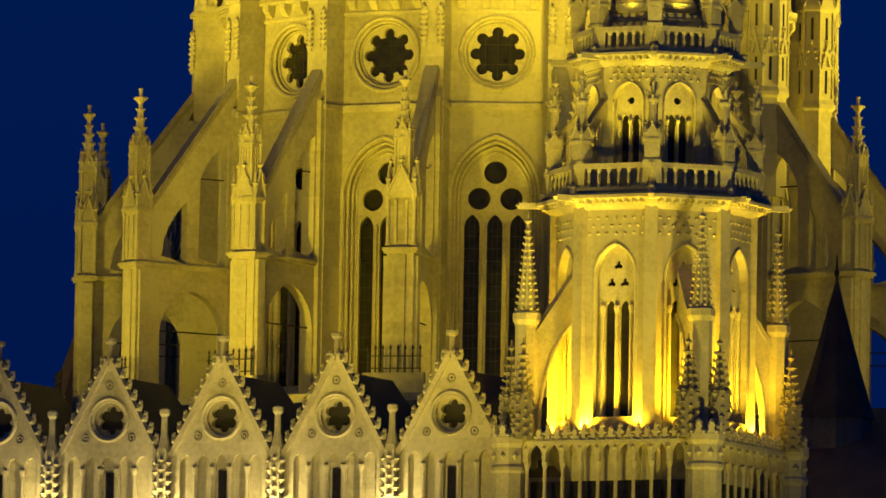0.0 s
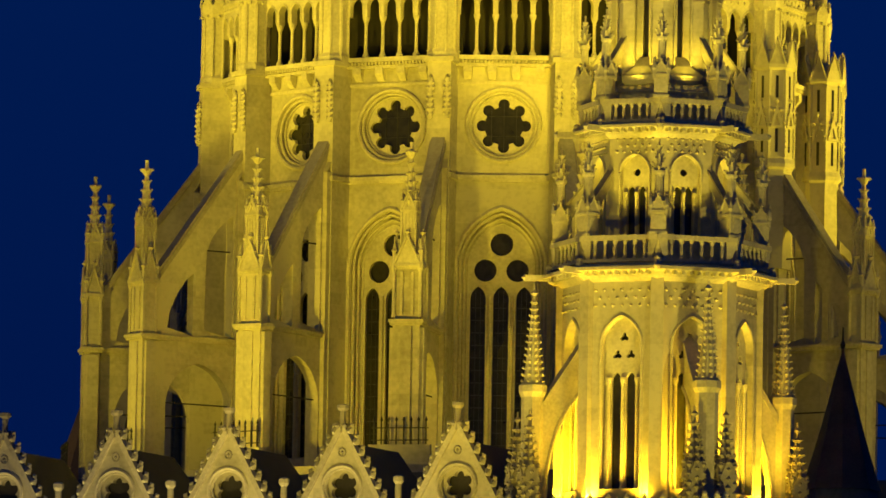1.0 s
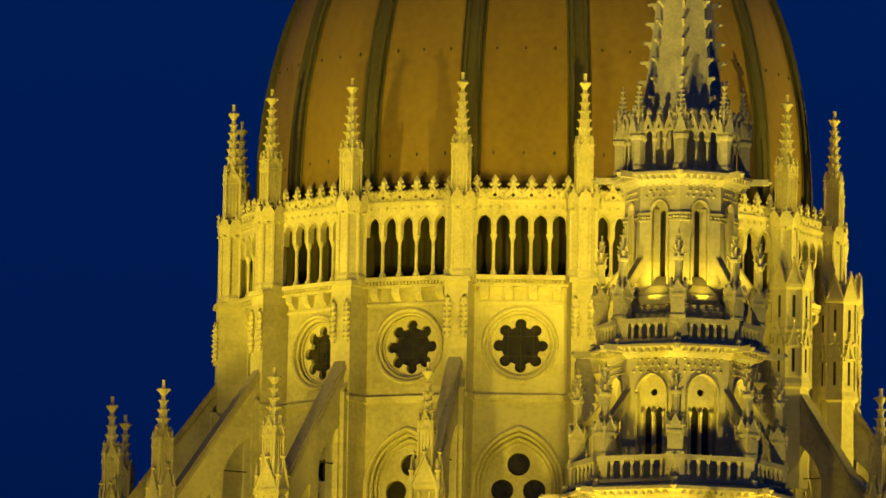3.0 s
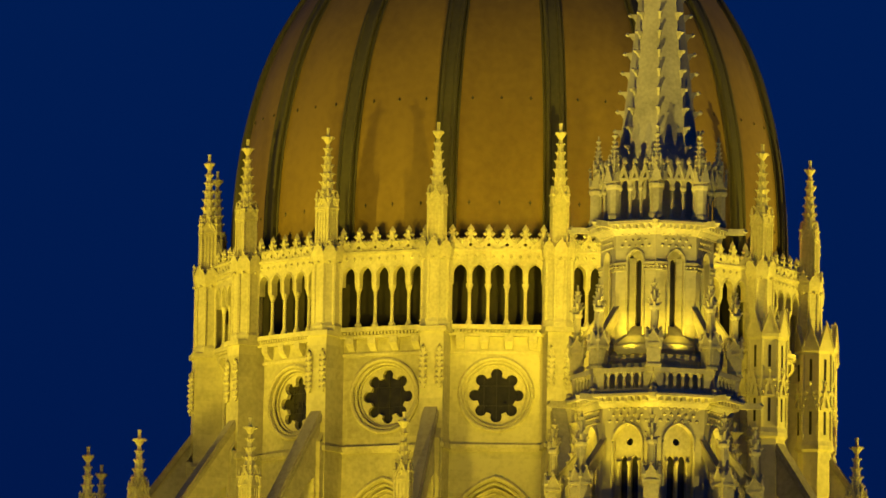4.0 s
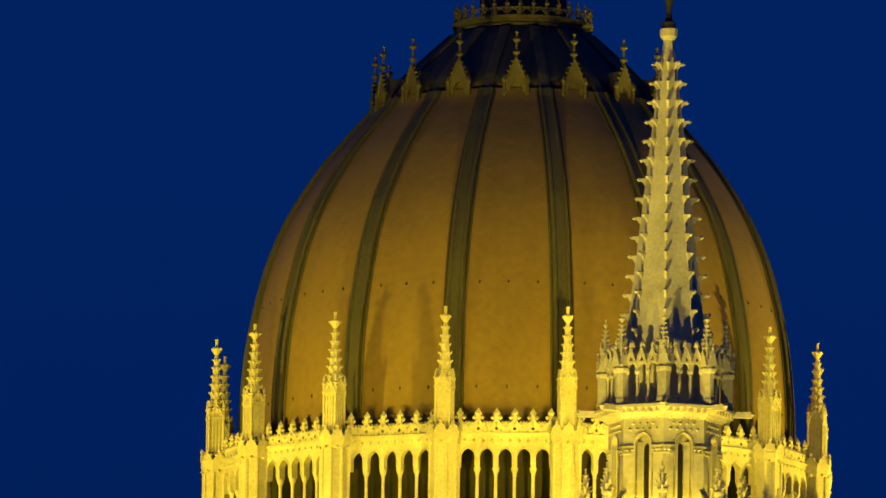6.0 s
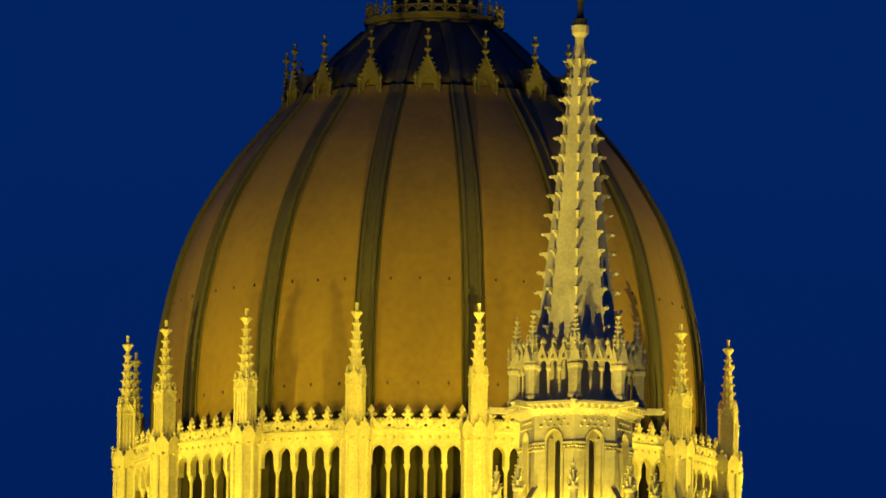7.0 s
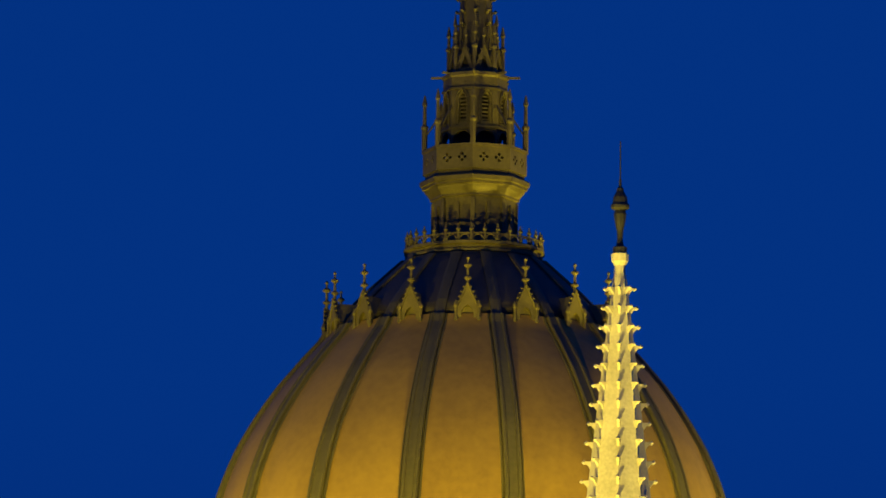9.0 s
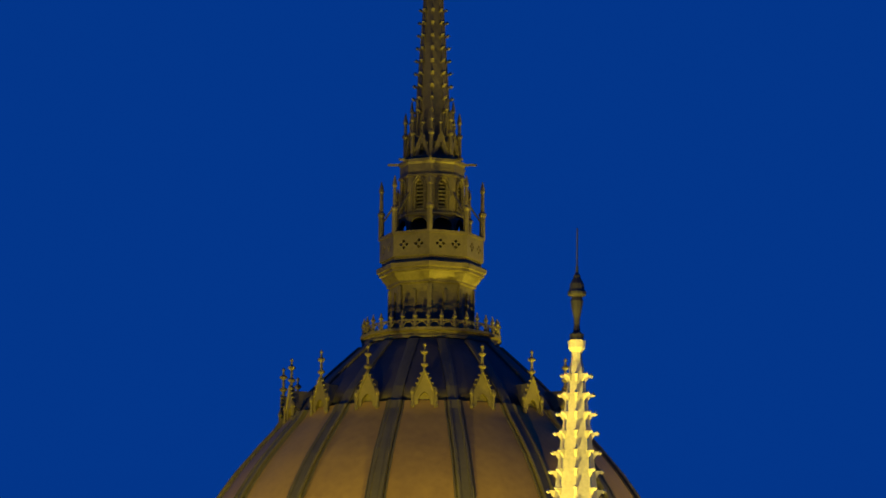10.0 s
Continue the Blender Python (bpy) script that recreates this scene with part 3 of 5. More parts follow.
g.lathe([(0.08, 1.15), (0.06, 1.48), (0.17, 1.56), (0.16, 1.62), (0.06, 1.68), (0.05, 1.98), (0.17, 2.08), (0.16, 2.14), (0.05, 2.2), (0.04, 2.34), (0.08, 2.42), (0.01, 2.5)], 6, pose(0, -0.05, 0))
GABLET = g.mesh("dormer", METAL)
for th in FACES:
    part("dormer", GABLET, dome, None, m=at(6.05, th, 72.47))

# ---- the lantern ----
lantern = thing("lantern", "slender gilded octagonal lantern and crocketed spire on top of the dome", "lantern")
g = Geo()
g.lathe([(2.66, 75.48), (2.74, 75.62), (2.74, 75.72), (2.90, 75.78), (2.90, 75.88), (2.82, 75.92), (2.82, 76.02), (2.96, 76.08), (2.96, 76.2), (1.7, 76.22)], 16, None, VERT0)
part("ring_gallery", g, lantern, METAL)
g = Geo()
g.lathe([(0.06, 0), (0.10, 0.1), (0.07, 0.2), (0.06, 0.42), (0.11, 0.5), (0.05, 0.6), (0.02, 0.75)], 6)
g.box(-0.27, 0.27, -0.03, 0.03, 0.30, 0.36)
g.tube([(x, 0, z) for x, z in arc(0.265, 0.08, 0.2, 0, 180, 6)], 0.03, 5)
POST = g.mesh("post", METAL)
for i in range(16):
    part("post", POST, lantern, m=at(2.8, VERT0 + 22.5 * i, 76.18))
    part("post", POST, lantern, m=at(2.8, VERT0 + 22.5 * i + 11.25, 76.18))
g = Geo()
g.lathe([(1.75, 75.8), (1.72, 77.9), (1.76, 78.25), (1.86, 78.3), (1.86, 78.38), (2.05, 78.62), (2.10, 78.72), (2.20, 78.76), (2.20, 78.86), (2.28, 78.9), (2.3, 79.08), (2.24, 79.14), (2.06, 79.18), (2.06, 79.4)], 8, None, -2.4)
neck = part("neck", g, lantern, METAL)
RIB_A = Geo().box(-0.09, 0.09, -1.80, -1.5, 75.9, 78.2).mesh("rib", METAL)
RIB_B = Geo().box(-0.06, 0.06, -1.68, -1.5, 75.9, 78.0).mesh("rib", METAL)
for i in range(8):
    part("rib", RIB_A, neck, m=pose(0, 0, 0, 0, 0, -2.4 + 45 * i))
    part("rib", RIB_B, neck, m=pose(0, 0, 0, 0, 0, 20.1 + 45 * i))
half8 = 2.16 * math.sin(radians(22.5))
g = Geo()
g.plate([(-half8, 79.38), (half8, 79.38), (half8, 80.35), (-half8, 80.35)], [circle(c + 0.135 * dx, 79.86 + 0.135 * dz, 0.07, 6) for c in (-0.34, 0.34) for dx, dz in ((1, 0), (0, 1), (-1, 0), (0, -1))], 0, 0.14)
g.box(-half8, half8, -0.05, 0.15, 80.3, 80.42)
PARAPET = g.mesh("parapet", METAL)
g = Geo()
RL = 1.34
half8b = RL * math.sin(radians(22.5))
g.plate([(-half8b, 80.2), (half8b, 80.2), (half8b, 83.4), (-half8b, 83.4)], [pointed(0, 0.44, 80.25, 80.65, 0.52, 7), pointed(0, 0.165, 81.5, 82.4, 0.9, 5)], 0, 0.15)
for hw, y in ((0.21, -0.02), (0.30, -0.05)):
    g.tube([(x, y, z) for x, z in pointed(0, hw, 81.4, 82.4, 0.9, 5)[1:] + [(-hw, 81.4)]], 0.035, 5)
g.tube([(x, -0.03, z) for x, z in pointed(0, 0.46, 80.3, 80.65, 0.52, 7)[1:]], 0.035, 5)
g.box(-half8b, half8b, -0.08, 0.02, 81.22, 81.32)
g.box(-half8b, half8b, -0.07, 0.02, 82.86, 82.94)
g.knob(0, -0.05, 82.82, 0.06, 0.1)
for i in range(7):
    g.box(-0.17, 0.17, 0.05, 0.12, 81.55 + 0.16 * i, 81.61 + 0.16 * i)
BODY = g.mesh("wall", METAL)
g = Geo()
g.lathe([(0.12, 80.3), (0.12, 81.3), (0.16, 81.38), (0.16, 81.46), (0.085, 81.54), (0.07, 82.3), (0.11, 82.38), (0.10, 82.46), (0.02, 82.8)], 6)
LPIN = g.mesh("pinnacle", METAL)
g = Geo()
g.plate([(-0.40, 83.7), (0.40, 83.7), (0, 84.75)], [[(-0.2, 83.8), (0.2, 83.8), (0, 84.35)]], 0, 0.1)
for s in (-1, 1):
    g.tube([(s * 0.42, -0.01, 83.66), (0, -0.01, 84.8)], 0.035, 5)
    for q in (0.3, 0.55, 0.8):
        g.knob(s * (0.42 * (1 - q) + 0.05), 0.0, 83.68 + 1.12 * q, 0.05, 0.06)
g.lathe([(0.05, 84.7), (0.04, 85.1), (0.10, 85.18), (0.04, 85.24), (0.02, 85.5)], 6, pose(0, 0.05, 0))
g.box(-0.06, 0.06, -0.1, 0.1, 83.55, 83.72)
LGABLE = g.mesh("gable", METAL)
g = Geo()
g.lathe([(0.09, 83.6), (0.09, 84.6), (0.14, 84.68), (0.13, 84.76), (0.07, 84.82), (0.06, 85.2), (0.11, 85.28), (0.02, 85.7)], 6)
g.lathe([(0.05, 84.6), (0.05, 85.7), (0.09, 85.76), (0.02, 86.2)], 6, pose(0, 0.26, 0))
LPIN2 = g.mesh("small_pinnacle", METAL)
LSTRUT = Geo().add([(-0.04, -2.05, 81.0), (0.04, -2.05, 81.0), (0.04, -1.25, 82.2), (-0.04, -1.25, 82.2), (-0.04, -2.05, 81.12), (0.04, -2.05, 81.12), (0.04, -1.25, 82.34), (-0.04, -1.25, 82.34)], [(3, 2, 1, 0), (4, 5, 6, 7), (0, 1, 5, 4), (1, 2, 6, 5), (2, 3, 7, 6), (3, 0, 4, 7)]).mesh("strut", METAL)
LSPOUT = Geo().box(-0.045, 0.045, -1.85, -1.2, 83.48, 83.57).mesh("gargoyle", METAL)
for i in range(8):
    f_th, v_th = -2.4 + 22.5 + 45 * i, -2.4 + 45 * i
    part("parapet", PARAPET, lantern, m=at(2.16 * math.cos(radians(22.5)), f_th, 0))
    part("wall", BODY, lantern, m=at(RL * math.cos(radians(22.5)), f_th, 0))
    part("pinnacle", LPIN, lantern, m=at(2.1, v_th, 0))
    part("gable", LGABLE, lantern, m=at(1.02, f_th, 0))
    part("small_pinnacle", LPIN2, lantern, m=at(1.12, v_th, 0))
    part("strut", LSTRUT, lantern, m=pose(0, 0, 0, 0, 0, v_th))
    part("gargoyle", LSPOUT, lantern, m=pose(0, 0, 0, 0, 0, v_th))
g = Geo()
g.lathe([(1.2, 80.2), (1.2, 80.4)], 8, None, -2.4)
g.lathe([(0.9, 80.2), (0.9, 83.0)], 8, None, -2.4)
# core blackened likewise, so the lantern's openings read as unlit
part("core", g, lantern, INNER_SHADE)
g = Geo()
g.lathe([(1.28, 83.3), (1.40, 83.46), (1.40, 83.58), (1.22, 83.66), (0.85, 83.75), (0.72, 85.0), (0.66, 86.0), (0.10, 95.0)], 8, None, -2.4)
for j in range(17):
    z = 85.75 + 0.54 * j
    r = 0.66 + (0.10 - 0.66) * (z - 86.0) / 9.0
    for i in range(8):
        m = pose(0, 0, 0, 0, 0, -2.4 + 45 * i)
        g.crocket(r, z, 0.17 - 0.004 * j, 0.22, m)
for i in range(8):
    a = radians(-2.4 + 45 * i)
    g.tube([(k * math.sin(a), -k * math.cos(a), z) for k, z in ((0.73, 85.0), (0.67, 86.0), (0.11, 94.9))], 0.035, 5)
g.lathe([(0.10, 94.8), (0.22, 95.1), (0.10, 95.4), (0.04, 95.6), (0.03, 97), (0.01, 97.1)], 8)
part("spire", g, lantern, METAL)

# ---- flying buttresses round the drum ----
RB = 17.25                          # pier axis
BPIER = Geo().box(-0.55, 0.55, -0.40, 0.22, 37.6, 43.2).mesh("pier", STONE)
BSIDE = Geo().box(-0.08, 0.08, -0.30, 0.14, 37.6, 43.1).mesh("pilaster_strip", STONE)
BRIDGE = Geo().box(-0.22, 0.22, -0.47, -0.39, 37.6, 43.1).mesh("pilaster_strip", STONE)
g = Geo()
g.box(-0.66, 0.66, -0.50, 0.30, 43.2, 43.3)
g.box(-0.72, 0.72, -0.56, 0.36, 43.3, 43.42)
BSTRING = g.mesh("string_course", TRIM)
BUPPER = Geo().box(-0.52, 0.52, -0.37, 0.20, 43.42, 45.4).mesh("upper_shaft", STONE)
g = Geo()
g.box(-0.58, 0.58, -0.43, 0.26, 45.4, 45.5)
g.box(-0.64, 0.64, -0.49, 0.32, 45.5, 45.62)
BCAP = g.mesh("cap", TRIM)
BSTRIP = Geo().box(-0.05, 0.05, -0.43, -0.3, 43.6, 45.3).mesh("pilaster_strip", TRIM)


def steep_gablet(half, dist):
    """A steep gablet with raking mouldings, small crockets and a finial."""
    g = Geo()
    g.plate([(-half, 45.6), (half, 45.6), (0.03, 46.62), (-0.03, 46.62)], [], -dist, -dist + 0.22)
    for s in (-1, 1):
        g.tube([(s * (half + 0.05), -dist - 0.02, 45.56), (0, -dist - 0.02, 46.72)], 0.05, 5)
        for q in (0.3, 0.6):
            g.knob(s * ((half + 0.05) * (1 - q) + 0.05), -dist - 0.01, 45.58 + q * 1.15, 0.065, 0.07)
    g.lathe([(0.05, 46.6), (0.05, 46.78), (0.13, 46.88), (0.05, 46.93), (0.03, 47.02)], 6, pose(0, -dist + 0.03, 0))
    return g


BGAB = steep_gablet(0.50, 0.36).mesh("gablet", TRIM)
BGAB_SIDE = steep_gablet(0.30, 0.56).mesh("gablet", TRIM)
g = Geo()
g.lathe([(0.10, 43.5), (0.075, 43.65), (0.075, 45.3), (0.13, 45.42), (0.13, 45.55), (0.085, 45.62), (0.085, 46.05), (0.14, 46.13), (0.07, 46.22), (0.02, 46.6)], 6)
BCOR = g.mesh("corner_pinnacle", TRIM)
LOW_SPIRE = pinnacle_geo(0.58, 45.6, 47.9, 49.75, 50.45, 5, 0.9, 0.18).mesh("pinnacle", TRIM)
LOW_TIP = finial_geo(0.80, 49.75, 50.45).mesh("finial", TRIM)
# the wall of a buttress, drawn along its radius: x from the pier to the drum
LEN = 4.3
web = [(0, 37.6), (LEN, 37.6), (LEN, 51.3), (0, 45.45)]
holes = [
    [(0.62, 43.75), (1.78, 43.5), (1.78, 46.0), (1.5, 45.75), (1.2, 45.38), (0.95, 44.95), (0.75, 44.45)],
    [(2.31, 43.75), (3.58, 43.5), (3.58, 48.45), (3.2, 48.2), (2.85, 47.85), (2.55, 47.4), (2.36, 46.9)],
    pointed(2.1, 1.5, 37.7, 40.6, 0.6, 9),
]
g = Geo()
g.plate(web, holes, -0.24, 0.24, pose(0, 0, 0, 0, 0, 90))
WEB = g.mesh("arch_wall", STONE)
g = Geo()
g.plate([(-0.1, 45.3), (LEN, 51.28), (LEN, 51.55), (-0.1, 45.56)], [], -0.33, 0.33, pose(0, 0, 0, 0, 0, 90))
g.plate([(-0.1, 45.55), (LEN, 51.54), (LEN, 51.68), (-0.1, 45.7)], [], -0.27, 0.27, pose(0, 0, 0, 0, 0, 90))
# coping tone holds its weathering and its unlit upper face
WEB_COPING = g.mesh("coping", COPING)
g = Geo()
g.plate([(0, 43.22), (LEN, 43.22), (LEN, 43.34), (0, 43.34)], [], -0.36, 0.36, pose(0, 0, 0, 0, 0, 90))
g.plate([(0, 43.34), (LEN, 43.34), (LEN, 43.44), (0, 43.44)], [], -0.42, 0.42, pose(0, 0, 0, 0, 0, 90))
WEB_STRING = g.mesh("string_course", TRIM)
TIE_LOW = Geo().tube([(0, 0.6, 40.75), (0, 3.6, 40.75)], 0.03, 5).mesh("tie_rod", IRON)
TIE_HIGH = Geo().tube([(0, 2.3, 47.0), (0, 3.6, 47.0)], 0.03, 5).mesh("tie_rod", IRON)
butt = None
for th in VERTS:
    if butt is None:
        butt = thing("flying_buttress", "floodlit limestone flying buttress, its square pier crowned by a crocketed pinnacle", "buttress", at(RB, th, 0), "buttresses round the drum")
        p = part("pier", BPIER, butt)
        for x in (-0.62, 0.62):
            part("pilaster_strip", BSIDE, p, m=pose(x, 0, 0))
        part("pilaster_strip", BRIDGE, p)
        part("string_course", BSTRING, p)
        part("upper_shaft", BUPPER, p)
        part("cap", BCAP, p)
        for x in (-0.22, 0.22):
            part("pilaster_strip", BSTRIP, p, m=pose(x, 0, 0))
        for i in range(4):
            part("gablet", BGAB_SIDE if i % 2 else BGAB, p, m=pose(0, -0.09, 0, 0, 0, 90 * i))
            part("corner_pinnacle", BCOR, p, m=pose(0.53 * (1 if i % 2 else -1), -0.09 + 0.30 * (1 if i > 1 else -1), 0))
        w = part("arch_wall", WEB, butt, m=pose(0, 0.28, 0))
        part("coping", WEB_COPING, w, None, "weathered grey sloping coping, darkened for its unlit top")
        part("string_course", WEB_STRING, w)
        part("tie_rod", TIE_LOW, w, None, "thin dark iron tie rod")
        part("tie_rod", TIE_HIGH, w, None, "thin dark iron tie rod")
        add_pinnacle(butt, LOW_SPIRE, LOW_TIP, pose(0, -0.05, 0))
    else:
        copy_thing(butt, at(RB, th, 0))

# ---- the corner tower ----
tower = thing("tower", "octagonal floodlit limestone tower in stepped galleried stages with a crocketed spire", "tower", pose(TOWER[0], TOWER[1], -0.3))
T_FACES = [TURN + 45 * k for k in range(8)]
T_VERTS = [TURN + 22.5 + 45 * k for k in range(8)]


def ring8(r, th, z=0.0):
    return at(r, th, z)


def stage_panel(r, z0, z1, holes, thick=0.3):
    h = r * math.sin(radians(22.5))
    g = Geo()
    g.plate([(-h, z0), (h, z0), (h, z1), (-h, z1)], holes, 0, thick)
    return g


def dots(g, half, z, rows=3, cols=6, pitch=0.2):
    for j in range(rows):
        for i in range(cols - (j % 2)):
            x = (i - (cols - 1 - (j % 2)) / 2) * pitch
            g.knob(x, -0.02, z + j * pitch * 0.8 + 0.06, 0.085, 0.075)


def baluster_geo(h):
    g = Geo()
    g.lathe([(0.09, 0), (0.09, 0.06 * h), (0.05, 0.15 * h), (0.075, 0.4 * h), (0.05, 0.75 * h), (0.09, 0.9 * h), (0.10, h)], 8)
    return g


def balustrade(r, z0, z1, count):
    """Eight sides of balusters between a plinth and a rail, with corner posts."""
    h = r * math.sin(radians(22.5))
    ap = r * math.cos(radians(22.5))
    g = Geo()
    g.box(-h, h, -0.05, 0.2, z1 - 0.18, z1)
    g.box(-h, h, -0.03, 0.18, z0, z0 + 0.12)
    rail = g.mesh("rail", TRIM)
    b = baluster_geo(z1 - z0 - 0.30).mesh("baluster", TRIM)
    g = Geo()
    g.box(-0.10, 0.10, 0.10, 0.34, z0 - 0.05, z1 - 0.05)
    g.lathe([(0.16, z0 - 0.12), (0.18, z0 - 0.04), (0.12, z0 + 0.06), (0.14, z0 + 0.14), (0.05, z0 + 0.22)], 6, pose(0, -0.06, 0))
    post = g.mesh("post", TRIM)
    ends = {s: Geo().plate([(s * (h - 0.40), z0), (s * (h - 0.26), z0), (s * h, z1 - 0.16), (s * (h - 0.40), z1 - 0.16)][::s], [], 0.0, 0.14).mesh("end_panel", TRIM) for s in (-1, 1)}
    for th in T_FACES:
        rl = part("balustrade", rail, tower, m=ring8(ap, th))
        for i in range(count):
            x = (i - (count - 1) / 2) * (2 * h - 1.12) / (count - 1) if count > 1 else 0
            part("baluster", b, rl, m=pose(x, 0.07, z0 + 0.12))
        for s in (-1, 1):
            part("end_panel", ends[s], rl)
    for th in T_VERTS:
        part("post", post, tower, m=ring8(r, th))


def spouts(r, z, length=1.0):
    g = Geo()
    g.box(-0.11, 0.11, -length, 0.2, -0.1, 0.12)
    g.knob(0, -length, 0.03, 0.15, 0.14)
    me = g.mesh("gargoyle", TRIM)
    for th in T_VERTS:
        part("gargoyle", me, tower, m=ring8(r, th, z))


def modillions(r, z, count):
    """Small brackets under a cornice."""
    ap, h = r * math.cos(radians(22.5)), r * math.sin(radians(22.5))
    me = Geo().box(-0.06, 0.06, -0.26, 0.05, -0.13, 0.02).mesh("modillion", TRIM)
    for th in T_FACES:
        for i in range(count):
            part("modillion", me, tower, m=ring8(ap, th, z) @ pose((i - (count - 1) / 2) * 1.8 * h / count, 0, 0))


# square base with its terrace
g = Geo()
g.box(-3.9, 3.9, -3.9, 3.9, 0, 30.4)
part("base", g, tower, STONE, m=pose(0, 0, 0, 0, 0, TURN))
g = Geo()
g.box(-3.35, 3.35, -3.35, 3.35, 30.3, 33.1)
part("terrace_glazing", g, tower, GLASS, "dark glazed room behind the terrace arcade", pose(0, 0, 0, 0, 0, TURN))
g = Geo()
g.box(-4.1, 4.1, -4.1, 4.1, 29.9, 30.5)
part("terrace_cornice", g, tower, TRIM, m=pose(0, 0, 0, 0, 0, TURN))
SQ = 4.05
g = Geo()
ar = [pointed(-2.88 + 0.72 * i, 0.28, 33.75, 33.98, 0.9, 6) for i in range(9)]
g.plate(comb(-SQ, SQ, 34.5, [[(x, max(z, 33.75)) for x, z in a] for a in ar]), [], 0, 0.25)
g.box(-SQ, SQ, -0.06, 0.3, 34.42, 34.56)
for i in range(10):
    g.knob(-3.24 + 0.72 * i, -0.02, 34.28, 0.11, 0.12)
g.box(-SQ, SQ, -0.06, 0.3, 30.5, 30.8)
T_ARC = g.mesh("arcade", TRIM)
g = Geo()
g.lathe([(0.13, 30.8), (0.13, 31.0), (0.08, 31.15), (0.07, 33.5), (0.13, 33.68), (0.14, 33.77)], 8)
T_COL = g.mesh("column", TRIM)
g = Geo()
for i in range(22):
    x = -3.85 + 0.366 * i
    t = 0.13 * (i % 2)
    g.plate([(x - 0.17, 34.5), (x + 0.17, 34.5), (x + 0.07, 34.72), (x + 0.11, 34.85), (x, 35.12 - t), (x - 0.11, 34.85), (x - 0.07, 34.72)], [], 0.0, 0.18)
    g.knob(x, 0.06, 35.08 - t, 0.12, 0.17)
    for k in (-1, 1):
        g.knob(x + 0.13 * k, 0.02, 34.84 - t, 0.09, 0.09)
        g.knob(x + 0.17 * k, 0.02, 34.60, 0.09, 0.11)
T_CREST = g.mesh("crest", TRIM)
for k in range(4):
    m = at(SQ, TURN + 90 * k, 0)
    a = part("arcade", T_ARC, tower, m=m)
    for i in range(10):
        part("column", T_COL, a, m=pose(-3.24 + 0.72 * i, 0.12, 0))
    part("crest", T_CREST, a)
# corner piers and pinnacles of the square
g = Geo()
g.lathe([(0.75, 29), (0.75, 30.8), (0.62, 31.0), (0.62, 33.35), (0.69, 33.45), (0.69, 33.58), (0.62, 33.68), (0.62, 34.3), (0.71, 34.45), (0.71, 34.68), (0.5, 34.85)], 8, None, 22.5)
for i in range(8):
    m = pose(0, 0, 0, 0, 0, 45 * i)
    g.knob(0, -0.60, 34.0, 0.13, 0.18, m)
    g.plate([(-0.22, 34.66), (0.22, 34.66), (0.1, 34.85), (0.13, 34.98), (0, 35.2), (-0.13, 34.98), (-0.1, 34.85)], [], -0.64, -0.5, m)
    g.knob(0, -0.6, 35.1, 0.11, 0.16, m)
    g.knob(0.2, -0.62, 34.76, 0.1, 0.1, m)
C_POST = g.mesh("corner_post", TRIM)
g = Geo()
g.lathe([(0.42, 34.5), (0.42, 38.9), (0.52, 39.1), (0.52, 39.35), (0.4, 39.45)], 8, None, 22.5)
C_SHAFT = g.mesh("corner_pier", TRIM)


def spirelet(r0, z0, z1, rows, n=8, s=0.12):
    g = Geo()
    g.lathe([(r0, z0), (0.05, z1), (0.05, z1 + 0.1), (0.14, z1 + 0.2), (0.04, z1 + 0.32), (0.03, z1 + 0.5)], n, None, 22.5)
    for j in range(rows):
        q = (j + 0.4) / rows
        z, r = z0 + (z1 - z0) * q, r0 + (0.05 - r0) * q
        for i in range(n):
            g.crocket(r, z, s * (1.0 - 0.35 * q), 0.5 * (z1 - z0) / rows, pose(0, 0, 0, 0, 0, 360 / n * i))
    return g


C_SPIRE = spirelet(0.36, 39.4, 42.6, 13, 8, 0.10).mesh("spire", TRIM)
g = spirelet(0.28, 36.2, 37.9, 6, 8, 0.15)
g.box(-0.3, 0.3, -0.3, 0.3, 34.6, 36.3)
for i in range(4):
    g.plate([(-0.36, 35.7), (0.36, 35.7), (0, 36.5)], [], -0.36, -0.2, pose(0, 0, 0, 0, 0, 90 * i))
for z in range(5):
    for i in range(4):
        m = pose(0, 0, 0, 0, 0, 90 * i)
        g.knob(0.27, 0.27, 34.85 + 0.34 * z, 0.14, 0.16, m)
        g.knob(0.0, -0.33, 34.7 + 0.34 * z, 0.13, 0.13, m)
# these pinnacles stand in shadow; the greyer stone colour carries it
C_SMALL = g.mesh("foliage_pinnacle", WORN_SHADED)
g = Geo()
g.plate([(0, 34.6), (2.0, 34.6), (2.0, 41.3), (0, 38.3)], [[(0.35, 34.7), (1.92, 34.7), (1.92, 39.3), (1.6, 39.05), (1.2, 38.55), (0.85, 37.85), (0.58, 37.0), (0.4, 36.0)]], -0.2, 0.2, pose(0, 0, 0, 0, 0, 90))
g.plate([(0, 38.1), (2.0, 41.1), (2.0, 41.4), (0, 38.4)], [], -0.27, 0.27, pose(0, 0, 0, 0, 0, 90))
for y in (-0.2, 0.2):
    g.tube([(-y, x, z) for x, z in ((0.35, 34.7), (0.4, 36.0), (0.58, 37.0), (0.85, 37.85), (1.2, 38.55), (1.6, 39.05), (1.92, 39.3))], 0.08, 6)
C_WEB = g.mesh("flying_arch", TRIM)
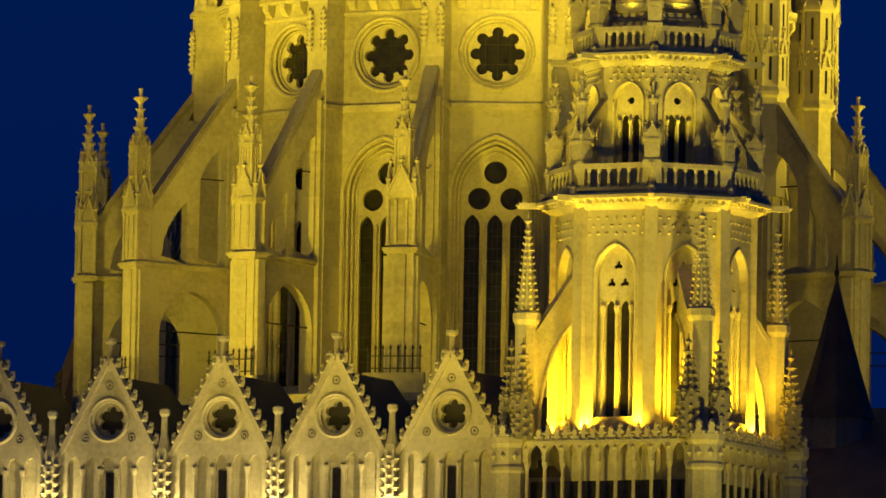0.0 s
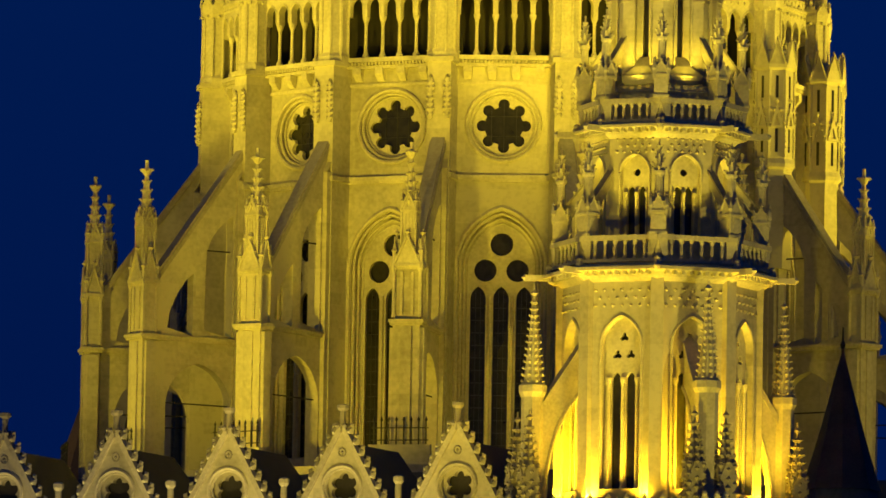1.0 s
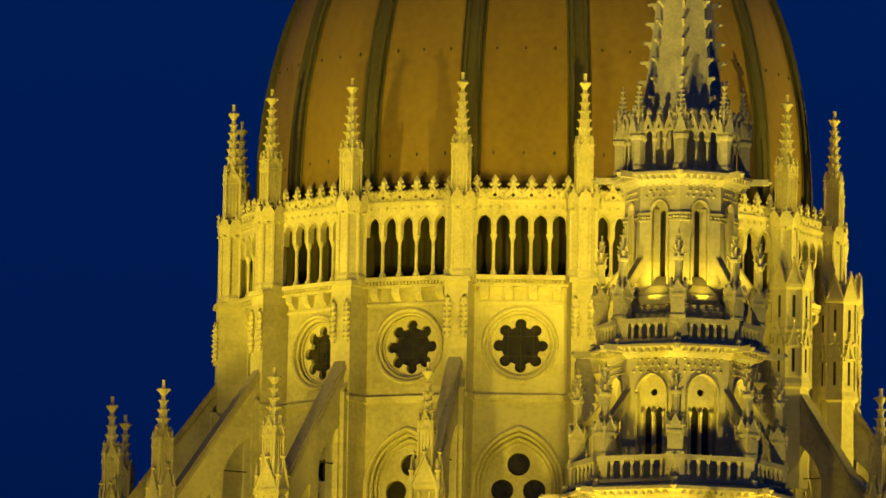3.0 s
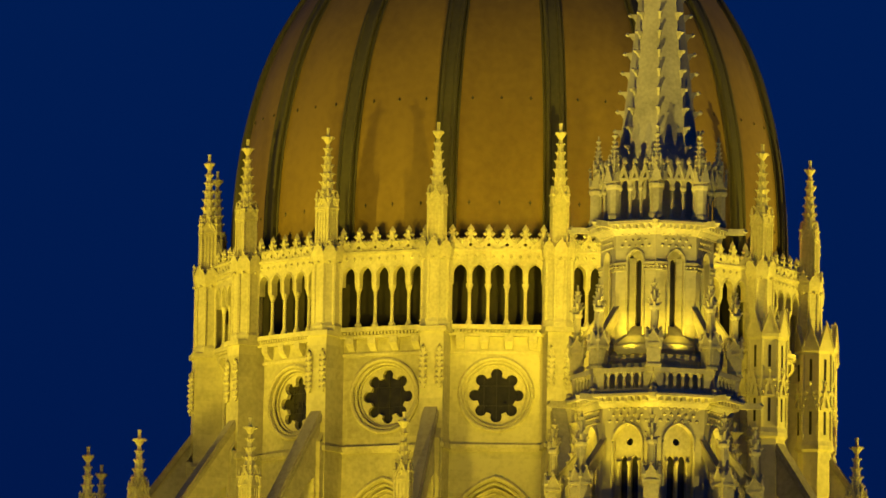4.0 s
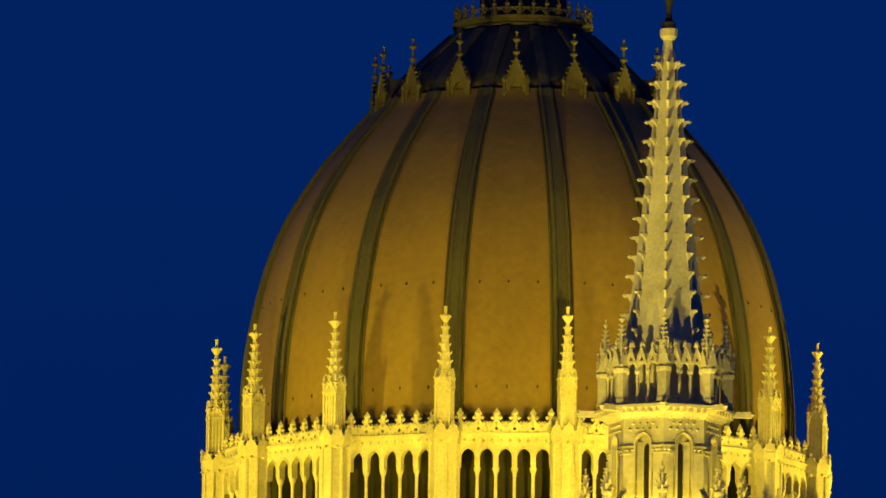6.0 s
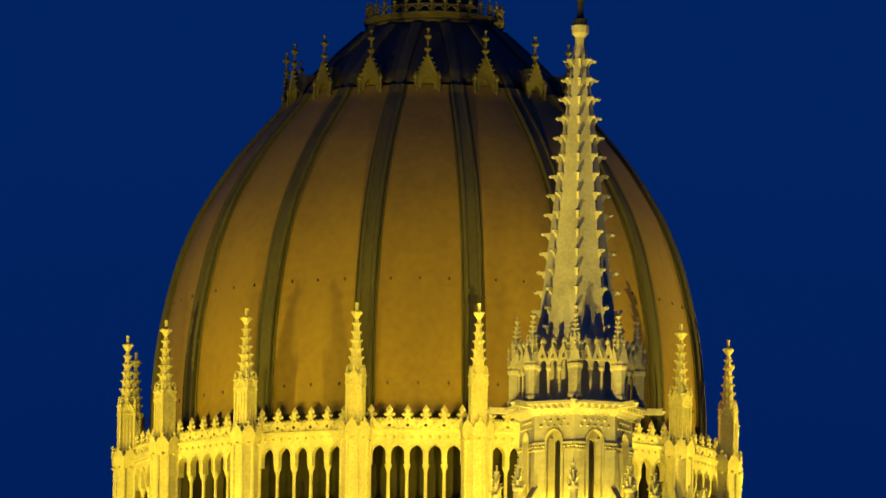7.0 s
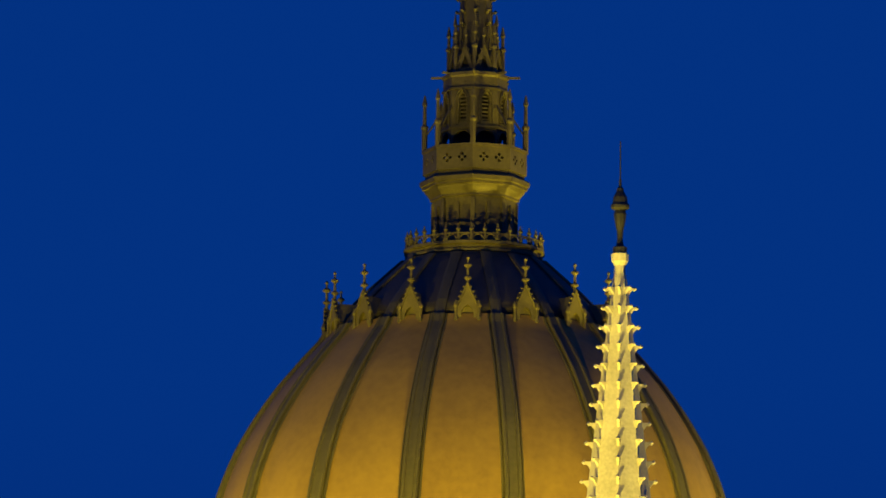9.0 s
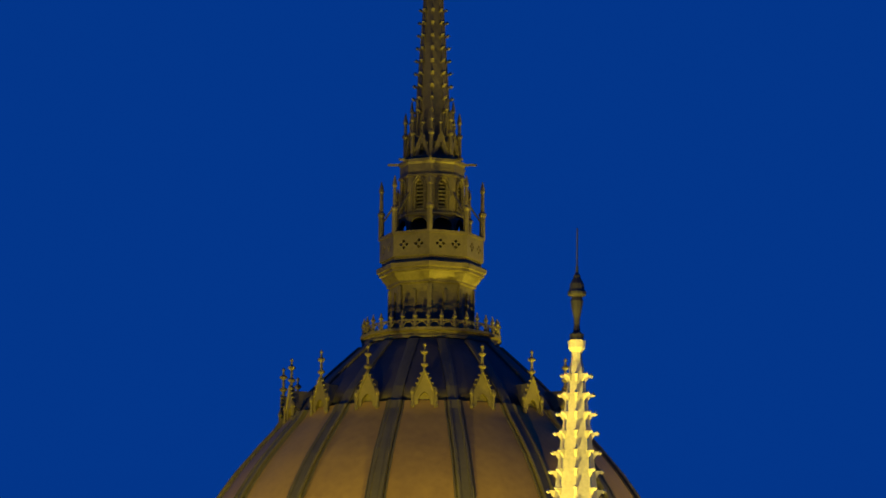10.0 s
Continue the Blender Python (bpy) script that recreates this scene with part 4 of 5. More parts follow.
for k in range(4):
    th = TURN + 45 + 90 * k
    part("corner_post", C_POST, tower, m=at(5.6, th, 0))
    p = part("corner_pier", C_SHAFT, tower, m=at(5.0, th, 0))
    part("spire", C_SPIRE, p)
    part("flying_arch", C_WEB, tower, m=at(4.9, th, 0))
    for s in (-0.62, 0.62):
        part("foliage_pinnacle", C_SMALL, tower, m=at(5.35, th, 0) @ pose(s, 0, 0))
# lower octagon
R1 = 3.72
h = R1 * math.sin(radians(22.5))
ap1 = R1 * math.cos(radians(22.5))
g = stage_panel(R1, 33.1, 43.3, [pointed(0, 0.80, 35.3, 40.75, 0.72, 9)])
dots(g, h, 42.2, 3, 7, 0.36)
g.tube([(x, -0.02, z) for x, z in pointed(0, 0.84, 35.3, 40.75, 0.72, 9)[1:] + [(-0.84, 35.3)]], 0.06, 6)
P1 = g.mesh("wall_panel", STONE)
tref = lambda x, z: foil(x, z, 3, 0.10, 0.085, 90, 5)
g = Geo()
g.plate(pointed(0, 0.82, 35.2, 40.75, 0.72, 9), [tref(0, 41.1), tref(-0.27, 40.45), tref(0.27, 40.45), pointed(-0.29, 0.19, 35.4, 39.5, 0.9, 5), pointed(0.29, 0.19, 35.4, 39.5, 0.9, 5)], 0.26, 0.4)
W1 = g.mesh("window_tracery", TRIM)
SH1 = Geo().lathe([(0.1, 35.4), (0.07, 35.6), (0.07, 39.3), (0.12, 39.5), (0.12, 39.6)], 8).mesh("shaft", TRIM)
g = Geo()
g.box(-0.75, 0.75, 0.44, 0.46, 35.2, 41.6)
G1 = g.mesh("pane", GLASS)
g = Geo()
g.plate([(-0.95, 34.6), (0.95, 34.6), (0.82, 35.45), (-0.82, 35.45)], [], -0.05, 0.3)
# greyer stone subdues the sill, whose slope should look unlit
SILL1 = g.mesh("sill", COPING)
g = Geo()
g.box(-0.24, 0.24, -0.2, 0.2, 33.1, 43.3)
V1 = g.mesh("corner_strip", STONE)
for th in T_FACES:
    part("wall_panel", P1, tower, m=at(ap1, th, 0))
    w = part("window", W1, tower, m=at(ap1, th, 0))
    part("pane", G1, w)
    part("sill", SILL1, w)
    for s in (-0.58, 0.0, 0.58):
        part("shaft", SH1, w, m=pose(s, 0.2, 0))
for th in T_VERTS:
    part("corner_strip", V1, tower, m=at(R1 - 0.05, th, 0))
g = Geo()
g.lathe([(3.8, 43.15), (4.0, 43.3), (4.1, 43.48), (4.45, 43.54), (4.45, 43.66), (4.2, 43.76), (2.4, 43.85)], 8, None, TURN + 22.5)
part("cornice", g, tower, TRIM)
modillions(4.05, 43.5, 9)
spouts(4.0, 43.55, 1.05)
balustrade(4.1, 43.85, 44.85, 6)
# pinnacles standing on the gallery with raking struts
def pedestal_pinnacle(w, z0, z1, z2, rows):
    """A gabled pedestal, a slim shaft with a capital, and a leafy twisted spirelet."""
    g = Geo()
    h = w / 2
    g.box(-h, h, -h, h, z0, z1)
    g.box(-h * 1.2, h * 1.2, -h * 1.2, h * 1.2, z0, z0 + 0.1)
    g.box(-h * 1.22, h * 1.22, -h * 1.22, h * 1.22, z1 - 0.1, z1)
    for i in range(4):
        m = pose(0, 0, 0, 0, 0, 90 * i)
        g.box(-h * 0.5, h * 0.5, -h * 1.06, -h * 0.9, z0 + 0.2, z1 - 0.2, m)
        g.plate([(-h * 1.05, z1), (h * 1.05, z1), (0, z1 + w * 0.95)], [], -h * 1.1, -h * 0.6, m)
        for s in (-1, 1):
            g.tube([(s * h * 1.1, -h * 1.12, z1), (0, -h * 1.12, z1 + w)], 0.035, 5, False, m)
            g.knob(s * h * 0.62, -h * 1.14, z1 + w * 0.55, 0.055, 0.06, m)
        g.knob(0, -h * 1.0, z1 + w * 1.08, 0.09, 0.12, m)
        g.lathe([(0.07, z1 - 0.2), (0.07, z1 + 0.12), (0.11, z1 + 0.18), (0.03, z1 + 0.45)], 5, m @ pose(h, -h, 0))
    r = h * 0.58
    zc = z1 + (z2 - z1) * 0.60
    g.lathe([(r, z1), (r * 0.92, zc - 0.14), (r * 1.05, zc - 0.12), (r * 1.05, zc - 0.08), (r * 1.45, zc), (r * 1.5, zc + 0.08), (r * 1.0, zc + 0.13), (r * 0.85, (zc + z2) / 2), (0.05, z2)], 8, None, 22.5)
    for i in range(4):
        g.tube([(r * 0.95 * math.cos(radians(45 + 90 * i)), r * 0.95 * math.sin(radians(45 + 90 * i)), z) for z in (z1 + 0.2, zc - 0.1)], 0.035, 5)
    for j in range(rows):
        q = (j + 0.5) / rows
        z = zc + 0.12 + (z2 - zc - 0.12) * q
        rr = r * 0.95 * (1 - q) + 0.05
        for i in range(3):
            g.crocket(rr, z, 0.10 - 0.03 * q, 0.26, pose(0, 0, 0, 0, 0, 120 * i + 40 * j))
    return g


def strut_coping(x0, z0, x1, z1, half):
    g = Geo()
    g.plate([(x0, z0), (x1, z1), (x1, z1 + 0.1), (x0, z0 + 0.1)], [], -half, half, pose(0, 0, 0, 0, 0, 90))
    return g


T_PIN = pedestal_pinnacle(0.56, 44.85, 45.75, 48.1, 5).mesh("pinnacle", TRIM)
T_TIP = finial_geo(0.44, 48.0, 48.4).mesh("finial", TRIM)
g = Geo()
g.plate([(0, 45.5), (0.2, 45.5), (1.3, 47.2), (1.3, 47.6), (0, 46.0)], [], -0.09, 0.09, pose(0, 0, 0, 0, 0, 90))
T_STRUT = g.mesh("strut", TRIM)
# darker stone on top paints the strut's unlit upper side
T_STRUT_TOP = strut_coping(0, 46.0, 1.3, 47.6, 0.17).mesh("coping", WORN_SHADED)
for th in T_VERTS:
    add_pinnacle(tower, T_PIN, T_TIP, at(3.75, th, 0))
    part("coping", T_STRUT_TOP, part("strut", T_STRUT, tower, m=at(3.75, th, 0)), None, "grey coping, its unlit top painted dark")
# second octagon
R2 = 2.68
ap2 = R2 * math.cos(radians(22.5))
g = stage_panel(R2, 43.6, 48.8, [pointed(0, 0.58, 44.9, 47.3, 0.6, 9)])
dots(g, 1, 48.05, 3, 6, 0.29)
g.tube([(x, -0.02, z) for x, z in pointed(0, 0.62, 44.9, 47.3, 0.6, 9)[1:] + [(-0.6, 44.9)]], 0.05, 6)
P2 = g.mesh("wall_panel", STONE)
g = Geo()
g.plate(pointed(0, 0.60, 44.8, 47.3, 0.6, 9), [circle(0, 47.35, 0.14, 12), pointed(-0.22, 0.15, 45.0, 46.6, 0.9, 5), pointed(0.22, 0.15, 45.0, 46.6, 0.9, 5)], 0.22, 0.34)
W2 = g.mesh("window_tracery", TRIM)
SH2 = Geo().lathe([(0.07, 45), (0.04, 45.1), (0.04, 46.4), (0.085, 46.55), (0.085, 46.62)], 8).mesh("shaft", TRIM)
g = Geo()
g.box(-0.5, 0.5, 0.38, 0.4, 44.9, 47.9)
G2 = g.mesh("pane", GLASS)
for th in T_FACES:
    part("wall_panel", P2, tower, m=at(ap2, th, 0))
    w = part("window", W2, tower, m=at(ap2, th, 0))
    part("pane", G2, w)
    for s in (-0.42, 0.0, 0.42):
        part("shaft", SH2, w, m=pose(s, 0.17, 0))
g = Geo()
g.lathe([(2.7, 48.6), (2.9, 48.75), (3.0, 48.92), (3.38, 48.98), (3.38, 49.07), (3.2, 49.14), (2.0, 49.2)], 8, None, TURN + 22.5)
part("cornice", g, tower, TRIM)
modillions(2.98, 48.94, 7)
spouts(3.0, 48.95, 0.95)
balustrade(3.15, 49.15, 50.05, 5)
T_PIN3 = pedestal_pinnacle(0.50, 50.05, 50.95, 53.15, 5).mesh("pinnacle", TRIM)
T_TIP3 = finial_geo(0.36, 53.0, 53.45).mesh("finial", TRIM)
g = Geo()
g.plate([(0, 50.7), (0.2, 50.7), (0.95, 52.1), (0.95, 52.5), (0, 51.2)], [], -0.08, 0.08, pose(0, 0, 0, 0, 0, 90))
T_STRUT3 = g.mesh("strut", TRIM)
# again the unlit upper side, put into the coping's colour
T_STRUT3_TOP = strut_coping(0, 51.2, 0.95, 52.5, 0.15).mesh("coping", WORN_SHADED)
for th in T_VERTS:
    add_pinnacle(tower, T_PIN3, T_TIP3, at(2.95, th, 0))
    part("coping", T_STRUT3_TOP, part("strut", T_STRUT3, tower, m=at(2.95, th, 0)), None, "grey coping, its unlit top painted dark")
# third octagon with slit windows in niches
R3 = 2.12
ap3 = R3 * math.cos(radians(22.5))
h3 = R3 * math.sin(radians(22.5))
g = Geo()
g.lathe([(2.3, 49.1), (2.3, 50.3), (2.36, 50.42), (2.3, 50.5), (2.3, 50.62), (2.12, 50.75), (2.12, 51.3)], 8, None, TURN + 22.5)
part("plinth", g, tower, STONE)
g = stage_panel(R3, 51.0, 55.3, [pointed(0, 0.31, 51.35, 54.2, 0.62, 8)], 0.16)
dots(g, 1, 54.68, 3, 5, 0.27)
g.tube([(x, -0.02, z) for x, z in pointed(0, 0.35, 51.4, 54.2, 0.62, 8)[1:] + [(-0.35, 51.4)]], 0.045, 5)
P3 = g.mesh("wall_panel", STONE)
g = Geo()
g.plate([(-0.4, 51.2), (0.4, 51.2), (0.4, 54.95), (-0.4, 54.95)], [pointed(0, 0.11, 51.5, 54.1, 0.9, 5)], 0.30, 0.40)
for s in (-1, 1):
    # splayed jambs of the niche
    g.add([(s * 0.32, 0.14, 51.3), (s * 0.13, 0.31, 51.3), (s * 0.13, 0.31, 54.3), (s * 0.32, 0.14, 54.3), (s * 0.36, 0.31, 51.3), (s * 0.36, 0.31, 54.3)],
          [(0, 1, 2, 3), (0, 4, 1), (3, 2, 5)])
NICHE3 = g.mesh("niche", STONE)
g = Geo()
g.box(-0.3, 0.3, 0.43, 0.45, 51.4, 54.8)
G3 = g.mesh("pane", GLASS)
g = Geo()
# weathered slope that spreads from the foot of the slit
g.add([(-0.22, 0.25, 51.75), (0.22, 0.25, 51.75), (0.30, -0.10, 51.35), (-0.30, -0.10, 51.35), (0.70, -0.28, 51.02), (-0.70, -0.28, 51.02), (0.70, 0.1, 51.02), (-0.70, 0.1, 51.02)],
      [(3, 2, 1, 0), (5, 4, 2, 3), (4, 6, 1, 2), (7, 5, 3, 0), (7, 6, 4, 5)])
SLOPE3 = g.mesh("sill_slope", WORN_SHADED)
g = Geo()
# round-fronted basin below the slope
v, f = [], []
n = 12
for z, k, d in ((50.60, 0.62, 0.10), (50.68, 0.80, 0.26), (50.82, 0.92, 0.36), (50.98, 0.96, 0.38), (51.02, 0.92, 0.34)):
    for i in range(n + 1):
        a = math.pi * i / n
        v.append((-0.84 * k * math.cos(a), -d * math.sin(a) ** 0.7, z))
for j in range(4):
    for i in range(n):
        f.append((j * (n + 1) + i, j * (n + 1) + i + 1, (j + 1) * (n + 1) + i + 1, (j + 1) * (n + 1) + i))
f.append(tuple(range(n, -1, -1)))
f.append(tuple(4 * (n + 1) + i for i in range(n + 1)))
g.add(v, f)
BASIN3 = g.mesh("basin", TRIM)
g = Geo()
sw = (h3 - 0.36) / 2
g.box(-sw, sw, -0.09, 0.03, 54.05, 54.13)
g.box(-sw, sw, -0.06, 0.03, 53.82, 53.88)
for i in range(3):
    g.knob((i - 1) * sw * 0.68, -0.05, 53.965, 0.075, 0.075)
S3 = g.mesh("string_course", TRIM)
for th in T_FACES:
    p = part("wall_panel", P3, tower, m=at(ap3, th, 0))
    for s in (-1, 1):
        part("string_course", S3, p, m=pose(s * (h3 + 0.36) / 2, 0, 0))
    part("niche", NICHE3, p)
    part("pane", G3, p)
    part("sill_slope", SLOPE3, p, None, "dark weathered sill slope")
    part("basin", BASIN3, p, None, "round-fronted stone ledge lit from below")
g = Geo()
g.lathe([(2.15, 55.15), (2.3, 55.3), (2.4, 55.46), (2.7, 55.52), (2.7, 55.62), (2.5, 55.7), (1.4, 55.75)], 8, None, TURN + 22.5)
part("cornice", g, tower, TRIM)
modillions(2.38, 55.48, 6)
spouts(2.4, 55.52, 0.85)
# crown of panels, small columns and crest
R4 = 2.3
h4 = R4 * math.sin(radians(22.5))
ap4 = R4 * math.cos(radians(22.5))
g = Geo()
ar = [pointed(-0.44 + 0.44 * i, 0.155, 56.9, 57.0, 0.85, 5) for i in range(3)]
g.plate(comb(-0.70, 0.70, 57.3, ar), [], 0, 0.16)
for i in range(3):
    x = -0.44 + 0.44 * i
    g.plate([(x - 0.21, 57.2), (x + 0.21, 57.2), (x, 57.76)], [[(x - 0.08, 57.28), (x + 0.08, 57.28), (x, 57.48)]], -0.06, 0.14)
    for s in (-1, 1):
        g.tube([(x + s * 0.22, -0.07, 57.18), (x, -0.07, 57.8)], 0.03, 5)
        g.knob(x + s * 0.12, -0.06, 57.52, 0.05, 0.05)
        g.knob(x + s * 0.08, 0.04, 57.86, 0.06, 0.06)
    g.lathe([(0.04, 57.7), (0.05, 57.82), (0.11, 57.9), (0.10, 57.98), (0.02, 58.1)], 6, pose(x, 0.04, 0))
CROWN = g.mesh("crown_arcade", TRIM)
CCOL = Geo().lathe([(0.10, 55.75), (0.10, 55.85), (0.055, 55.95), (0.055, 56.72), (0.07, 56.74), (0.055, 56.78), (0.12, 56.88), (0.12, 56.95)], 8).mesh("column", TRIM)
g = Geo()
g.lathe([(0.30, 55.72), (0.30, 55.85), (0.25, 55.95), (0.25, 56.85), (0.31, 56.92), (0.33, 57.02), (0.26, 57.08), (0.25, 57.4)], 8, None, 22.5)
for i in range(4):
    m = pose(0, 0, 0, 0, 0, 90 * i)
    g.plate([(-0.22, 57.15), (0.22, 57.15), (0, 57.75)], [], -0.29, -0.2, m)
    g.knob(0, -0.26, 57.82, 0.07, 0.1, m)
    g.knob(0.1, -0.27, 57.5, 0.05, 0.05, m)
    g.knob(-0.1, -0.27, 57.5, 0.05, 0.05, m)
CPOST = g.mesh("crown_post", TRIM)
C4 = pinnacle_geo(0.32, 57.3, 57.9, 58.75, 59.1, 5, 0.6, 0.2).mesh("pinnacle", TRIM)
C4T = finial_geo(0.32, 58.75, 59.1).mesh("finial", TRIM)
for th in T_FACES:
    p = part("crown_arcade", CROWN, tower, m=at(ap4, th, 0))
    for x in (-0.66, -0.22, 0.22, 0.66):
        part("column", CCOL, p, m=pose(x, 0.08, 0))
for th in T_VERTS:
    part("crown_post", CPOST, tower, m=at(R4, th, 0))
    add_pinnacle(tower, C4, C4T, at(R4 - 0.05, th, 0))
# spire
g = Geo()
g.lathe([(1.55, 55.7), (1.52, 58.2), (0.27, 69.2), (0.21, 69.45), (0.20, 69.75), (0.32, 69.92), (0.34, 70.2), (0.2, 70.25)], 8, None, TURN + 22.5)
for j in range(15):
    z = 58.52 + 0.735 * j
    r = 1.52 + (0.27 - 1.52) * (z - 58.2) / 11.0
    for i in range(8):
        m = pose(0, 0, 0, 0, 0, TURN + 22.5 + 45 * i)
        g.box(-0.05, 0.05, -(r + 0.24), -r + 0.1, z - 0.02, z + 0.09, m)
        g.knob(0, -(r + 0.24), z + 0.05, 0.10, 0.10, m)
        g.add([(-0.04, -r - 0.16, z), (0.04, -r - 0.16, z), (0.04, -r + 0.05, z - 0.3), (-0.04, -r + 0.05, z - 0.3), (-0.04, -r + 0.1, z), (0.04, -r + 0.1, z)],
              [(0, 1, 2, 3), (0, 3, 4), (1, 5, 2)], m)
part("spire", g, tower, TRIM)
g = Geo()
g.lathe([(0.27, 69.9), (0.28, 70.15), (0.15, 70.22), (0.11, 70.5), (0.13, 70.8), (0.21, 71.15), (0.25, 71.42), (0.20, 71.58), (0.36, 71.66), (0.37, 71.76), (0.30, 71.86), (0.27, 72.08), (0.15, 72.3), (0.13, 72.42), (0.06, 72.5), (0.05, 72.75), (0.03, 72.8), (0.025, 74.2), (0.01, 74.25)], 10)
part("finial", g, tower, IRON, "dark metal finial with a thin rod", pose(0, 0, 0.3))

# ---- turrets on the drum's piers beside the tower ----
g = Geo()
g.lathe([(0.80, 46.6), (0.80, 50.6), (0.92, 50.7), (0.92, 50.85), (0.84, 51.05), (0.84, 52.9), (0.90, 52.96), (0.90, 53.06), (0.84, 53.12), (0.84, 54.62), (0.94, 54.72), (0.96, 54.86), (0.85, 54.92), (0.5, 55.5)], 8, None, 22.5)
for i in range(8):
    m = pose(0, 0, 0, 0, 0, 45 * i)
    v = pose(0, 0, 0, 0, 0, 45 * i + 22.5)
    g.lathe([(0.07, 51.1), (0.07, 54.6)], 6, v @ pose(0, -0.83, 0))
    # crocketed blind gablet under the upper slit
    g.plate([(-0.26, 52.3), (0.26, 52.3), (0, 53.3)], [[(-0.12, 52.4), (0.12, 52.4), (0, 52.85)]], -0.86, -0.74, m)
    for s in (-1, 1):
        for q in (0.15, 0.4, 0.65):
            g.knob(s * (0.29 * (1 - q) + 0.03), -0.86, 52.35 + q, 0.06, 0.07, m)
    g.knob(0, -0.85, 53.38, 0.07, 0.1, m)
    for z in range(5):
        g.knob(0, -0.86, 51.5 + 0.22 * z, 0.08, 0.09, v)
S_TUR = g.mesh("turret", STONE)
g = Geo()
g.plate([(-0.33, 54.85), (0.33, 54.85), (0.03, 55.8), (-0.03, 55.8)], [], -0.88, -0.72)
for s in (-1, 1):
    g.tube([(s * 0.34, -0.89, 54.85), (0, -0.89, 55.86)], 0.035, 5)
g.knob(0, -0.82, 55.9, 0.07, 0.13)
S_GAB = g.mesh("gablet", STONE)
SLIT = Geo().box(-0.055, 0.055, -0.785, -0.765, 53.5, 54.4).mesh("slit_window", GLASS)
SLOT = Geo().box(-0.055, 0.055, -0.785, -0.765, 51.3, 52.25).mesh("slit_window", GLASS)
for k in (3, 4, 5):
    t = part("turret", S_TUR, drum, None, "octagonal stair turret with slit windows and a ring of gablets", at(12.85, VERTS[k], 0))
    for i in range(8):
        part("gablet", S_GAB, t, m=pose(0, 0, 0, 0, 0, 45 * i))
        part("slit_window", SLIT, t, m=pose(0, 0, 0, 0, 0, 45 * i))
        part("slit_window", SLOT, t, m=pose(0, 0, 0, 0, 0, 45 * i))

# ---- the gabled river front ----
def coping(sx):
    a = math.atan2(3.78, 2.13)
    g = Geo()
    n = 9
    L = math.hypot(3.78, 2.13)
    m = pose(sx * 2.13, 0, 33.9) @ Matrix.Rotation(-a if sx < 0 else -(math.pi - a), 4, "Y")
    g.box(0, L + 0.08, -0.14, 0.22, -0.06 if sx < 0 else -0.13, 0.13 if sx < 0 else 0.06, m)
    for i in range(n):
        q = (i + 0.5) / n * L
        s = 1 if sx < 0 else -1
        g.knob(q, 0.02, s * 0.24, 0.20, 0.17, m)
        g.knob(q + 0.13, 0.02, s * 0.36, 0.14, 0.11, m)
        g.knob(q - 0.06, -0.1, s * 0.2, 0.12, 0.12, m)
        g.box(q - 0.06, q + 0.06, -0.04, 0.1, -0.02, 0.2, m) if sx < 0 else g.box(q - 0.06, q + 0.06, -0.04, 0.1, -0.2, 0.02, m)
    return g


gable = thing("gable", "steep crocketed limestone gable with foiled roundel over blind arcade", "gable", plan(13.23, -33.2), "gables along the river front")
lanc = [pointed(0.73 * i, 0.27, 30.2, 33.72, 0.62, 6) for i in (-2, -1, 0, 1, 2)]
g = Geo()
g.plate([(-2.13, 30), (2.13, 30), (2.13, 33.9), (0, 37.68), (-2.13, 33.9)], [circle(0, 35.44, 0.72, 24)] + lanc, 0, 0.22)
part("wall", g, gable, STONE)
g = Geo()
g.plate([(-2.1, 30), (2.1, 30), (2.1, 33.9), (0, 37.5), (-2.1, 33.9)], [foil(0, 35.44, 6, 0.36, 0.2, 30), [(-0.16, 30.5), (0.16, 30.5), (0.16, 33.4), (-0.16, 33.4)]], 0.2, 0.5)
part("back_wall", g, gable, STONE)
g = Geo()
for r, y, t in ((0.80, -0.02, 0.075), (0.70, 0.06, 0.05)):
    g.tube([(x, y, z) for x, z in circle(0, 35.44, r, 24)], t, 6, True)
part("roundel", g, gable, TRIM)
for x, z in ((0, 36.75), (-0.98, 34.75), (0.98, 34.75)):
    g = Geo()
    g.tube([(u, -0.01, w) for u, w in circle(x, z, 0.15, 10)], 0.035, 5, True)
    g.knob(x, 0.0, z, 0.08, 0.08)
    part("boss", g, gable, WORN_SHADED)
g = Geo()
g.lathe([(0.11, 30), (0.11, 30.3), (0.07, 30.5), (0.07, 33.3), (0.13, 33.5), (0.14, 33.58)], 8)
GCOL = g.mesh("column", TRIM)
for i in (-1.5, -0.5, 0.5, 1.5):
    part("column", GCOL, gable, m=pose(0.73 * i, 0.02, 0))
g = Geo()
g.box(-0.17, 0.17, 0.15, 0.19, 30.4, 33.45)
part("slot_window", g, gable, GLASS, "narrow dark window slot")
part("coping", coping(-1), gable, TRIM)
part("coping", coping(1), gable, TRIM)
g = Geo()
g.lathe([(0.16, 37.5), (0.13, 37.9), (0.11, 38.1), (0.12, 38.3), (0.24, 38.4), (0.24, 38.52), (0.10, 38.56)], 8)
for i in range(4):
    g.knob(0, -0.2, 37.75, 0.13, 0.15, pose(0, 0, 0, 0, 0, 45 + 90 * i))
part("finial", g, gable, WORN_SHADED)
g = Geo()
